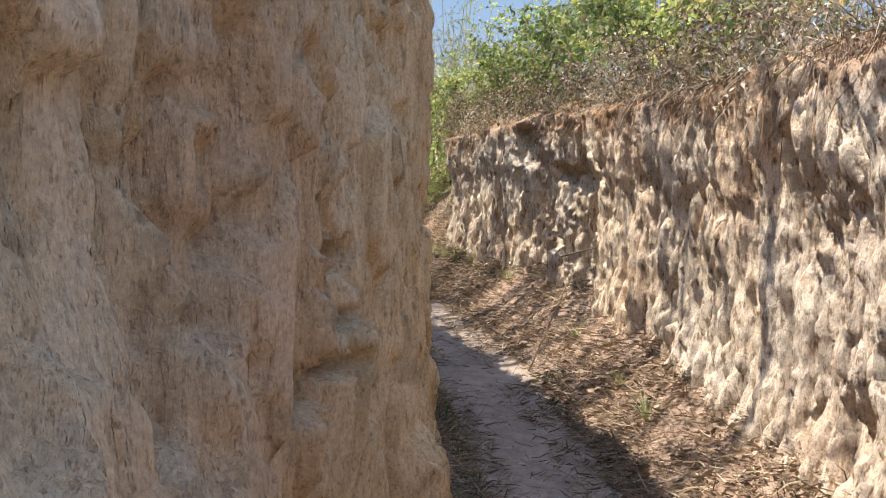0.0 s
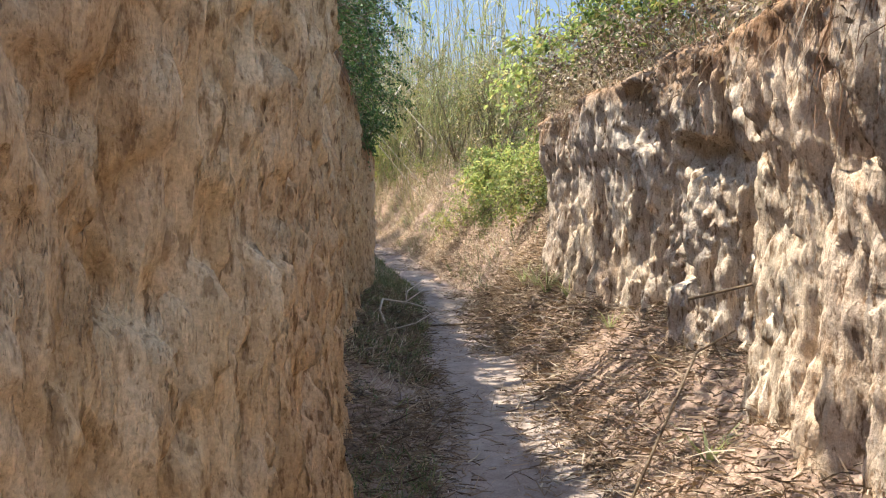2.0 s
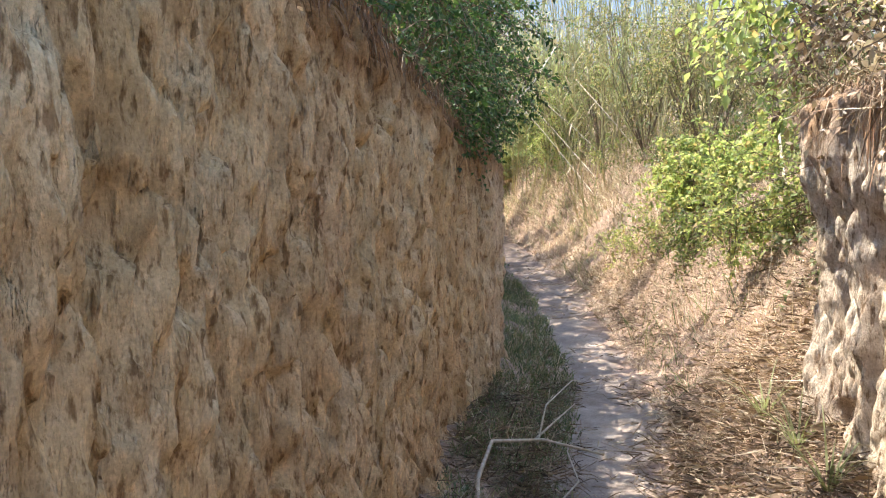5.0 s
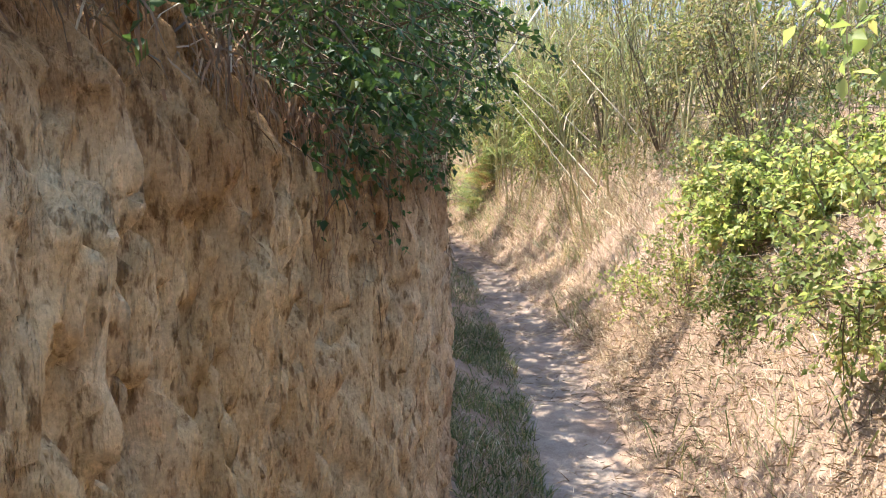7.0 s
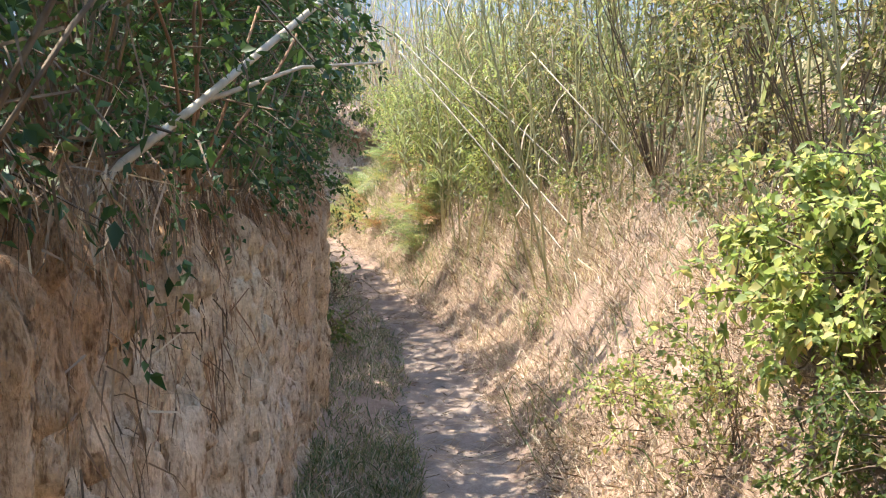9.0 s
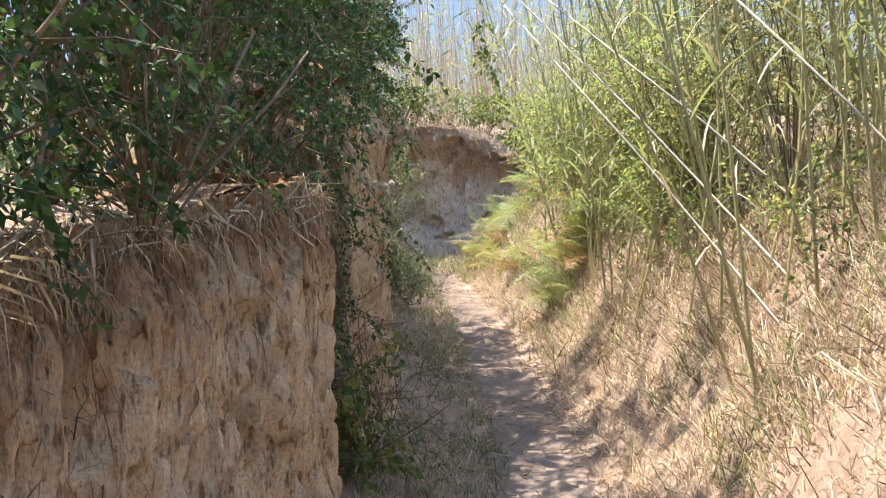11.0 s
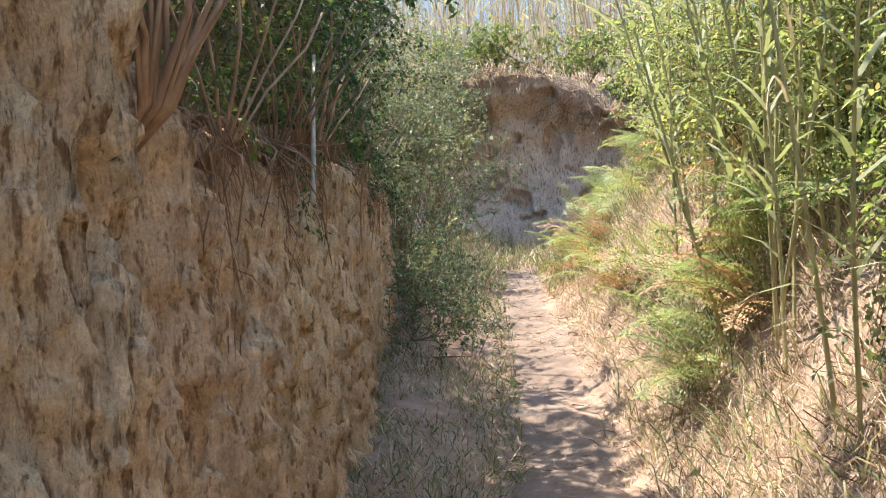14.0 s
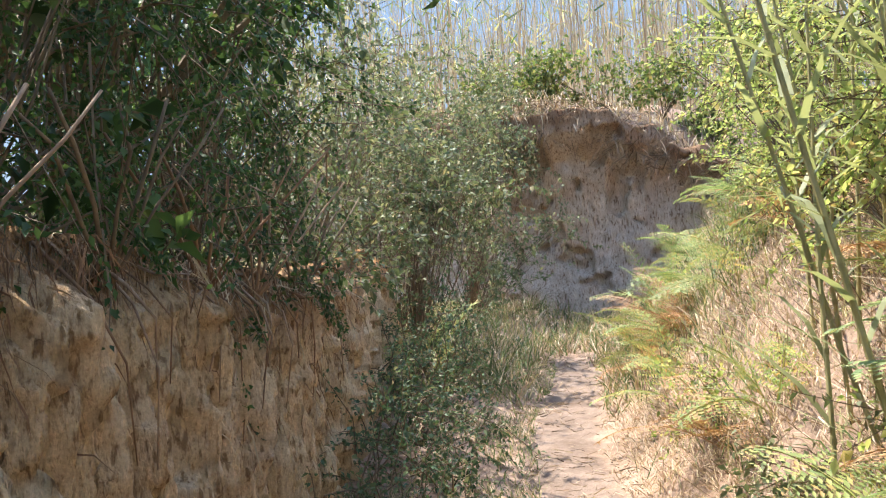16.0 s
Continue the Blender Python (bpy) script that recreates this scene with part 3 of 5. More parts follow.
def tri_mesh(name, verts, tris, mat):
    me = bpy.data.meshes.new(name)
    me.vertices.add(len(verts))
    me.vertices.foreach_set("co", verts.reshape(-1).astype(np.float32))
    me.loops.add(tris.size)
    me.loops.foreach_set("vertex_index", tris.reshape(-1).astype(np.int32))
    me.polygons.add(len(tris))
    me.polygons.foreach_set("loop_start", np.arange(0, tris.size, 3, dtype=np.int32))
    me.materials.append(mat)
    me.update(calc_edges=True)
    return me


def unit(a):
    return a / np.maximum(np.linalg.norm(a, axis=-1, keepdims=True), 1e-9)


def leaves_mesh(name, p, way, length, width, mat, fold=0.22, flat=0.5):
    """Pointed folded leaves at places p along way. flat: how far they turn their faces up."""
    n = len(p)
    way = unit(way)
    up = unit(rng.normal(size=(n, 3)) * (1 - flat) + np.array([0, 0, 1.0]) * flat)
    side = unit(np.cross(way, up))
    nrm = np.cross(side, way)
    L, W = length[:, None], width[:, None]
    a = p + way * L * 0.45 + side * W * 0.55 + nrm * W * fold
    b = p + way * L * 0.45 - side * W * 0.55 + nrm * W * fold
    tip = p + way * L - np.array([0, 0, 1.0]) * L * 0.12
    v = np.stack([p, a, tip, b], 1).reshape(-1, 3)
    t = np.array([(0, 1, 2), (0, 2, 3)])
    tris = (np.arange(n)[:, None, None] * 4 + t[None]).reshape(-1, 3)
    return tri_mesh(name, v, tris, mat)


def blades_mesh(name, p, way, length, width, droop, mat):
    """Bent blades, three triangles each."""
    n = len(p)
    way = unit(way)
    side = unit(np.cross(way, rng.normal(size=(n, 3))))
    L, W = length[:, None], width[:, None] * 0.5
    m = p + way * L * 0.55
    way2 = unit(way + np.array([0, 0, -1.0]) * droop[:, None] + rng.normal(size=(n, 3)) * 0.12)
    tip = m + way2 * L * 0.5
    v = np.stack([p + side * W, p - side * W, m + side * W * 0.8, m - side * W * 0.8, tip], 1).reshape(-1, 3)
    t = np.array([(0, 1, 2), (1, 3, 2), (2, 3, 4)])
    tris = (np.arange(n)[:, None, None] * 5 + t[None]).reshape(-1, 3)
    return tri_mesh(name, v, tris, mat)


def spray(p, d, length, droop, wander, segs=7):
    """A bending twig's places."""
    pts = [np.array(p, float)]
    d = unit(np.array(d, float))
    for _ in range(segs):
        d = unit(d + np.array([0, 0, -droop / segs]) + rng.normal(size=3) * wander)
        pts.append(pts[-1] + d * length / segs)
    return pts


def shrub(name, base, starts, aim, length, droop, leaf, per, mat, label, bark=None, twig=0.0035, stem=0.007, spread=0.6, wander=0.16, flat=0.45, category="shrub", clear=None):
    """starts: where its twigs begin. Stems run from the base to them, and leafy twigs go on along aim."""
    ob = empty(name, base)
    tagged(ob, label, category)
    off = -np.array(base, float)
    wood, P, Wd, Ln = Build(), [], [], []
    base = np.array(base, float)
    for i, st in enumerate(starts):
        st = np.array(st, float)
        if i % 4 == 0 and np.linalg.norm(st - base) > 0.15:
            mid = (base + st) / 2 + rng.normal(size=3) * 0.06
            if i < 24:
                one = Build()
                one.tube([base + off, mid + off, st + off], stem, stem * 0.5, 5)
                one.object("stem", bark or BARK, ob)
            else:
                wood.tube([base + off, mid + off, st + off], stem * 0.7, stem * 0.4, 4)
        d = unit(np.array(aim, float) + rng.normal(size=3) * spread)
        ln = length * rng.uniform(0.5, 1.25)
        pts = spray(st, d, ln, droop * rng.uniform(0.5, 1.4), wander)
        if clear is not None:
            ok = clear(np.array(pts))
            if not ok[0]:
                continue
            pts = pts[:len(pts) if ok.all() else max(int(np.argmin(ok)), 2)]
        wood.tube([q + off for q in pts[:-1:3] + [pts[-1]]], twig, twig * 0.35, 3)
        pts = np.array(pts)
        tt = rng.uniform(0.08, 1.0, per) * (len(pts) - 1)
        k = np.minimum(tt.astype(int), len(pts) - 2)
        q = pts[k] + (pts[k + 1] - pts[k]) * (tt - k)[:, None]
        along = unit(pts[k + 1] - pts[k])
        P.append(q + rng.normal(size=q.shape) * 0.012 + off)
        Wd.append(along * 0.5 + rng.normal(size=q.shape) * 0.75 + np.array([0, 0, -0.15]))
        Ln.append(leaf * rng.uniform(0.55, 1.3, per))
    P, Wd, Ln = np.concatenate(P), np.concatenate(Wd), np.concatenate(Ln)
    if clear is not None:
        keep = clear(P - off)
        P, Wd, Ln = P[keep], Wd[keep], Ln[keep]
    wood.object("twig_tangle", bark or BARK, ob)["kind"] = "stuff"
    crown = new("foliage", leaves_mesh("foliage", P, Wd, Ln, Ln * rng.uniform(0.4, 0.62, len(Ln)), mat, flat=flat))
    crown.parent = ob
    return ob


def blob(centre, radius, n):
    """Uneven cloud of places: several lobes, denser at their skins."""
    c, r = np.array(centre, float), np.array(radius, float)
    lobes = c + rng.normal(size=(7, 3)) * r * 0.5
    pick = lobes[rng.integers(0, 7, n)]
    return pick + unit(rng.normal(size=(n, 3))) * r * 0.5 * rng.uniform(0.3, 1.0, (n, 1))


def clumps(centres, radius, n):
    """Places round the given centres of a bush's boughs."""
    c = np.array(centres, float)
    return c[np.arange(n) % len(c)] + unit(rng.normal(size=(n, 3))) * radius * rng.uniform(0.2, 1.0, (n, 1))


def left_x(y):
    keep = np.r_[0:18, 21:27]
    return np.interp(y, LEFT[keep, 1], LEFT[keep, 0])


def right_x(y):
    return np.interp(y, RIGHT[:, 1], RIGHT[:, 0])


def left_lip(y):
    return np.interp(y, LEFT_TOP_Y, LEFT_TOP_Z)


# ---- shrubs hanging from the left bank ----
def hanging_shrub(y0, y1, n, out, droop, length, leaf, per, mat, label, up=0.7, lift=0.0, reach=0.45, hang=0.1):
    ys = rng.uniform(y0, y1, n)
    xs = left_x(ys) - rng.uniform(-0.05, 0.9, n)
    zs = left_lip(ys) + lift + (up + 0.1) * rng.uniform(0, 1, n) ** 1.3 - 0.1
    ym = (y0 + y1) / 2
    base = (left_x(ym) - 0.45, ym, left_lip(ym) - 0.1)

    def clear(q):
        low = left_lip(q[:, 1]) - hang
        room = np.clip((q[:, 2] - low) / 0.45, 0, 1) * reach + 0.09 + 0.1 * (vnoise(q[:, 0] * 4, q[:, 1] * 4, q[:, 2] * 4) - 0.5)
        return (q[:, 0] - left_x(q[:, 1]) < room) & (q[:, 2] > low - 0.22)

    return shrub("hanging_shrub", base, np.stack([xs, ys, zs], -1), (out, -0.15, 0.25), length, droop, leaf, per, mat, label, spread=0.6, clear=clear)


SH = "dark green feathery shrub hanging over the clay bank"
hanging_shrub(8.4, 10.0, 110, 0.55, 1.2, 0.5, 0.03, 36, LEAF_DARK, SH, 0.9, 0.15, 0.3, 0.0)
hanging_shrub(9.8, 11.4, 190, 0.7, 1.4, 0.6, 0.03, 44, LEAF_DARK, SH, 1.2, 0.1, 0.45, 0.0)
hanging_shrub(11.2, 12.7, 300, 0.8, 1.6, 0.75, 0.03, 50, LEAF_DARK, SH, 1.5, 0.0, 0.65, 0.2)
hanging_shrub(12.4, 13.8, 280, 0.7, 1.4, 0.6, 0.03, 48, LEAF_DARK, SH, 1.6, 0.1, 0.5, 0.15)
hanging_shrub(13.6, 15.2, 280, 0.7, 1.3, 0.6, 0.026, 64, LEAF_DARK, SH, 1.6, 0.15, 0.5, 0.15)
hanging_shrub(15.0, 16.6, 280, 0.75, 1.3, 0.65, 0.026, 64, LEAF_DARK, SH, 1.6, 0.15, 0.55, 0.15)
hanging_shrub(16.5, 18.0, 260, 0.55, 1.2, 0.5, 0.026, 64, LEAF_DARK, "tangled green bramble over the bank's edge", 1.5, 0.3, 0.35, -0.1)
hanging_shrub(17.9, 18.9, 170, 0.5, 2.2, 0.5, 0.024, 60, LEAF_DARK, "green bramble trailing into a gully of the bank", 1.4, -0.5, 0.4, 0.9)
hanging_shrub(19.0, 20.4, 120, 0.5, 1.0, 0.5, 0.024, 56, LEAF_DARK, "dark green shrub on the bank's top", 1.0, 0.15, 0.25, -0.1)
hanging_shrub(20.4, 21.6, 220, 0.6, 1.0, 0.55, 0.022, 70, LEAF_OLIVE, "olive green shrub with pale stems on the bank", 1.5, 0.15, 0.4, 0.0)
hanging_shrub(21.4, 22.8, 280, 0.6, 1.2, 0.6, 0.022, 80, LEAF_DARK, "dense green shrub covering the bank's top", 1.6, 0.0, 0.5, 0.25)
hanging_shrub(22.6, 24.2, 280, 0.6, 1.2, 0.6, 0.022, 76, LEAF_DARK, "dense green shrub covering the bank's top", 1.6, 0.0, 0.55, 0.4)
hanging_shrub(24.0, 26.4, 240, 0.5, 1.0, 0.7, 0.042, 32, LEAF_GREY, "grey-green leggy shrub on the bank", 1.6, 0.0, 0.6, 0.4)
hanging_shrub(26.2, 29.0, 220, 0.4, 0.8, 0.8, 0.045, 28, LEAF_GREY, "grey-green leggy shrub on the bank", 1.7, 0.0, 0.7, 0.6)

# canopies added atop the left bank, mostly out of view, to shade the lane
for y, x, z, n in ((-1.0, -1.6, 4.2, 40), (1.0, -1.5, 4.2, 40), (3.0, -1.2, 4.3, 36), (4.6, -1.1, 4.3, 40), (6.0, -1.1, 4.4, 55), (7.2, -1.3, 4.2, 75), (8.4, -1.6, 4.1, 65), (9.6, -1.9, 4.1, 70), (10.8, -2.2, 4.0, 70)):
    shrub("shade_canopy", (x - 0.6, y, 2.6), blob((x + 0.75, y, z), (0.85, 0.8, 0.4), n - 5), (0.4, 0, 0.2), 0.5, 0.7, 0.06, 20, LEAF_DARK,
          "leafy canopy added mostly out of view to shade the lane", stem=0.03, spread=0.9, category="tree")
for y in (15.6, 17.2, 18.6, 20.0, 21.6, 23.0):
    x, z = float(left_x(y)) - 0.4, float(left_lip(y))
    shrub("shade_canopy", (x - 0.5, y, z - 0.1), blob((x, y, z + 1.85), (0.8, 0.8, 0.35), 90 if y < 18 else 170), (0.3, 0, 0.2), 0.5, 0.7, 0.06, 20, LEAF_DARK, "leafy canopy added mostly out of view to shade the lane", stem=0.012, spread=0.9, category="tree")
# bushy trees standing on the plateau behind the hanging shrubs
for y, x, z in ((12.8, -3.4, 3.6), (14.5, -4.2, 3.7), (16.2, -4.6, 3.8), (17.8, -5.4, 3.8), (19.6, -6.0, 4.1), (21.4, -7.0, 4.1), (23.0, -8.4, 4.1), (24.6, -9.4, 4.2), (26.4, -11.0, 4.3), (28.6, -13.5, 4.4)):
    shrub("bank_tree", (x, y, 2.4), blob((x, y, z), (1.1, 1.2, 1.1), 130), (0, 0, 0.5), 0.6, 0.8, 0.08, 20, LEAF_DARK, "dark green bushy tree on the bank's plateau", stem=0.03, spread=0.9, category="tree")

for y, x, z, r in ((27.2, -9.2, 2.9, 0.55), (28.0, -9.9, 3.5, 0.6), (28.6, -10.6, 3.0, 0.6), (29.0, -11.2, 4.0, 0.7), (29.8, -10.6, 2.7, 0.6), (30.2, -10.9, 3.5, 0.65), (30.6, -11.2, 4.2, 0.65)):
    shrub("leggy_shrub", (x - 0.3, y, float(ground_z(x - 0.3, y)) - 0.05), blob((x, y, z), (r * 0.7, r, r), 120), (0.2, -0.2, 0.6), 0.55, 0.7, 0.045, 24, LEAF_GREY, "grey-green leggy shrub by the lane's bend", spread=0.7)

# low shrubs and weeds at the left bank's foot
for y0, y1, n, hgt in ((23.5, 24.5, 60, 0.3), (24.4, 25.6, 100, 0.45), (25.6, 27.0, 100, 0.6)):
    ys = rng.uniform(y0, y1, n)
    xs = left_x(ys) + rng.uniform(0.05, 0.75, n)
    zs = ground_z(xs, ys) + rng.uniform(0.02, hgt, n)
    ym = (y0 + y1) / 2
    shrub("foot_shrub", (left_x(ym) + 0.25, ym, float(ground_z(left_x(ym) + 0.25, ym))), np.stack([xs, ys, zs], -1), (0.3, 0, 0.5), 0.35, 0.8, 0.026, 34, LEAF_FOOT,
          "blue-green low shrub at the bank's foot", stem=0.006)
for y, z in ((18.3, 1.0), (18.7, 1.05)):
    c = (-4.2, y, z + 0.3)
    shrub("gully_weed", (-4.25, y, float(ground_z(-4.25, y))), blob(c, (0.3, 0.25, 0.3), 40), (0.5, -0.2, 0.4), 0.35, 0.8, 0.05, 16, LEAF_OLIVE, "straggling weeds in the bank's gully", stem=0.005)

for y, x in ((18.25, -4.15), (18.6, -4.35), (18.9, -4.2)):
    g = float(ground_z(x, y))
    shrub("dead_gully_bush", (x, y, g), blob((x - 0.05, y, g + 0.45), (0.28, 0.25, 0.4), 90), (0.3, -0.2, 0.3), 0.35, 1.0, 0.022, 8, LITTER, "dead brown twiggy bush in the bank's gully", twig=0.0026, stem=0.005, spread=0.9, wander=0.25)

# ---- right bank's top ----
for y, dx, z, r, n, mat, lab in ((4.4, 0.9, 2.75, 0.5, 60, LEAF_LIGHT, "yellow-green vine on the bank's top"), (5.6, 0.7, 2.7, 0.45, 70, LEAF_OLIVE, "olive shrub with dry twigs on the bank"),
                                 (6.6, 0.8, 2.9, 0.5, 90, LEAF_LIGHT, "yellow-green leafy bush on the bank's top"), (7.7, 0.7, 2.8, 0.5, 90, LEAF_OLIVE, "olive shrub with dry twigs on the bank"),
                                 (8.7, 1.0, 2.95, 0.6, 110, LEAF_LIGHT, "yellow-green leafy bush on the bank's top"), (9.7, 0.8, 2.9, 0.55, 110, LEAF_OLIVE, "olive shrub with dry twigs on the bank"),
                                 (10.7, 0.7, 3.0, 0.6, 130, LEAF_OLIVE, "olive shrub with dry twigs on the bank"), (11.6, 0.7, 2.9, 0.65, 130, LEAF_LIGHT, "green vine trailing at the bank's end"),
                                 (9.2, 2.4, 3.6, 1.0, 110, LEAF_OLIVE, "bushy tree behind the bank"), (12.2, 1.9, 3.7, 1.0, 120, LEAF_LIGHT, "bushy tree behind the bank"),
                                 (6.5, 2.3, 3.4, 0.9, 90, LEAF_OLIVE, "bushy tree behind the bank")):
    x = float(right_x(min(y, 11.3))) + dx
    shrub("bank_bush", (x + 0.1, y, float(ground_z(x + 0.1, y)) - 0.05), blob((x, y, z), (r, r, r * 0.7), n), (-0.3, -0.1, 0.4), 0.5, 0.9, 0.055, 22, mat, lab, spread=0.8)

for y0 in (3.0, 4.1, 5.2, 6.2, 7.2, 8.2, 9.2, 10.2, 11.0):
    ys = rng.uniform(y0, y0 + 1.1, 120)
    xs = right_x(ys) + rng.uniform(-0.06, 0.45, 120)
    zs = np.interp(ys, RIGHT_TOP_Y, RIGHT_TOP_Z) + rng.uniform(-0.1, 0.3, 120)
    x0 = float(right_x(y0 + 0.5)) + 0.3
    shrub("dry_bush", (x0, y0 + 0.5, float(np.interp(y0 + 0.5, RIGHT_TOP_Y, RIGHT_TOP_Z)) - 0.1), np.stack([xs, ys, zs], -1), (-0.4, -0.1, 0.15), 0.38, 1.3, 0.028, 16, LITTER if int(y0) % 3 else STRAW,
          "dead brown bush with thin bare twigs on the lip", twig=0.0022, stem=0.006, spread=0.8, wander=0.25)

# ---- right slope: leafy bush, undergrowth ----
shrub("vine_bush", (-0.7, 15.4, float(ground_z(-0.7, 15.4))), clumps([(-1.0, 15.7, 1.98), (-0.8, 15.5, 2.08), (-0.6, 15.3, 1.95), (-0.85, 15.4, 1.8), (-0.35, 15.0, 2.12), (-0.4, 14.9, 1.85), (-0.1, 14.7, 2.15)], 0.2, 260),
      (-0.3, -0.3, 0.3), 0.26, 0.9, 0.044, 34, LEAF_LIGHT, "yellow-green vine bush with broad sunlit leaves", spread=0.9, flat=0.6)
shrub("green_bush", (-0.6, 14.7, float(ground_z(-0.6, 14.7))), clumps([(-0.8, 14.9, 1.5), (-0.65, 14.7, 1.35), (-0.5, 14.5, 1.5), (-0.42, 14.4, 1.2), (-0.35, 14.3, 1.6)], 0.2, 240), (-0.2, -0.2, 0.5), 0.24, 0.6, 0.024, 40, LEAF_OLIVE, "small-leaved green bush on the dry slope", spread=0.9)
shrub("green_bush", (-0.1, 13.8, float(ground_z(-0.1, 13.8))), clumps([(-0.25, 14.1, 1.3), (-0.1, 13.9, 1.5), (0.0, 13.7, 1.25), (0.05, 13.5, 1.6), (-0.15, 13.8, 1.1)], 0.22, 240), (-0.2, -0.2, 0.5), 0.26, 0.6, 0.026, 40, LEAF_LIGHT, "small-leaved green bush on the dry slope", spread=0.9)
shrub("overhead_vine", (0.55, 12.9, 2.2), blob((-0.1, 12.7, 2.75), (0.35, 0.45, 0.3), 60), (-0.6, -0.2, 0.1), 0.5, 1.2, 0.06, 14, LEAF_LIGHT, "broad-leaved vine reaching over the lane's edge", spread=0.7, flat=0.6)
shrub("green_bush", (0.3, 13.0, float(ground_z(0.3, 13.0))), blob((0.12, 13.25, 1.45), (0.4, 0.45, 0.65), 260), (-0.4, -0.2, 0.4), 0.35, 0.8, 0.034, 34, LEAF_LIGHT, "small-leaved green bush beside the bank's end", spread=0.8)
for y, x, z, r, mat in ((15.8, 0.4, 2.9, 0.9, LEAF_OLIVE), (17.2, 0.3, 3.1, 0.9, LEAF_TAN), (18.6, -0.3, 3.2, 0.9, LEAF_OLIVE), (20.0, -1.0, 3.2, 0.9, LEAF_TAN), (21.6, -1.7, 3.2, 0.9, LEAF_OLIVE),
                        (23.2, -2.6, 3.2, 0.8, LEAF_LIGHT), (25.0, -3.4, 3.2, 0.9, LEAF_LIGHT), (19.2, 1.2, 4.2, 1.2, LEAF_TAN), (22.4, 0.2, 4.3, 1.2, LEAF_OLIVE), (27.0, -4.2, 3.3, 0.9, LEAF_LIGHT)):
    shrub("thicket_bush", (x, y, float(ground_z(x, y)) - 0.03), blob((x, y, z), (r, r, r * 0.85), 130), (-0.2, -0.2, 0.4), 0.5, 0.8, 0.034, 30, mat, "yellow-green tangled bush among the reeds", spread=0.8)


for y, d, z, r in ((21.9, 1.4, 0.35, 0.28), (23.2, 1.5, 0.45, 0.32), (24.2, 1.45, 0.5, 0.35), (25.0, 1.5, 0.5, 0.4), (25.9, 1.6, 0.55, 0.4), (26.8, 1.8, 0.6, 0.45), (27.6, 1.9, 0.6, 0.45), (24.6, 2.1, 0.8, 0.5), (26.2, 2.4, 0.9, 0.5), (28.4, 2.0, 0.6, 0.5), (16.6, 1.6, 0.8, 0.4), (17.4, 1.7, 0.9, 0.45), (18.8, 1.6, 0.9, 0.5), (20.2, 1.5, 0.9, 0.5), (21.3, 1.5, 0.8, 0.45), (22.6, 1.7, 1.0, 0.5), (24.0, 1.9, 1.0, 0.5), (25.4, 2.1, 1.0, 0.5)):
    x = float(path_x(y)) + d
    g = float(ground_z(x, y))
    shrub("slope_bush", (x, y, g - 0.02), blob((x, y, g + z), (r, r, r * 1.3), 110), (-0.3, -0.2, 0.5), 0.45, 0.8, 0.03, 34, LEAF_LIGHT if y > 21 else LEAF_TAN, "yellow-green sunlit bush in front of the reeds", spread=0.8)

# ---- reeds ----
def reed(height, leaves, dry, bend, broad=1.0):
    ob = empty("reed")
    tagged(ob, "tall yellowed reed with long blade leaves" if not dry else "tall dry bare reed cane", "reed", "reeds on the slope")
    stalk = Build()
    pts = spray((0, 0, 0), (bend, rng.normal() * 0.05, 1), height, 0.12, 0.02, 10)
    stalk.tube(pts, 0.0085, 0.0035, 6)
    for i in range(1, 10):
        q, r = Vector(pts[i]), 0.0098 - 0.0005 * i
        stalk.tube([q - Vector((0, 0, 0.008)), q + Vector((0, 0, 0.008))], r, r, 6)
    stalk.object("stalk", CANE, ob)
    for i in range(leaves):
        t = 0.2 + 0.8 * (i + 0.5) / leaves
        k = min(int(t * 10), 9)
        q = Vector(pts[k] + (pts[k + 1] - pts[k]) * (t * 10 - k))
        w = (i % 2) * math.pi + rng.normal() * 0.6
        d = Vector((math.cos(w), math.sin(w), rng.uniform(0.6, 1.5))).normalized()
        leafy = Build()
        leafy.blade(q, d, rng.uniform(0.25, 0.55), rng.uniform(0.008, 0.014) if dry else broad * rng.uniform(0.012, 0.024), rng.uniform(0.7, 2.2) / broad, 4)
        leafy.object("leaf", REED_LEAF if not dry else STRAW, ob)
    return ob


def place_copies(makers, spots, seed):
    r = random.Random(seed)
    for i, (x, y, tilt) in enumerate(spots):
        ob = makers[i % len(makers)]
        m = pose(x, y, float(ground_z(x, y)) - 0.02, r.gauss(0, tilt), r.gauss(0, tilt), r.uniform(0, 360))
        if i < len(makers):
            ob.matrix_basis = m
        else:
            copy_thing(ob, m)


reeds = [reed(3.1, 18, False, 0.05), reed(2.6, 20, False, 0.1), reed(3.5, 16, False, -0.06), reed(2.0, 16, False, 0.12), reed(3.0, 5, True, 0.1), reed(3.3, 4, True, -0.04), reed(3.8, 14, False, 0.03), reed(2.6, 9, True, 0.14), reed(2.2, 7, True, -0.16)]
spots = []
for i in range(150):
    y = rng.uniform(16.2, 25.5)
    d = 1.2 + abs(rng.normal()) * 0.75
    spots.append((float(path_x(y)) + d * 1.12, y, 5.0))
for i in range(60):
    y = rng.uniform(18.8, 24.0)
    spots.append((float(path_x(y)) + rng.uniform(0.9, 1.7), y, 7.0))
place_copies(reeds, spots, 3)
giants = [reed(2.0, 24, False, 0.06, 1.12), reed(1.6, 22, False, -0.1, 1.15), reed(2.3, 22, False, 0.02, 1.1)]
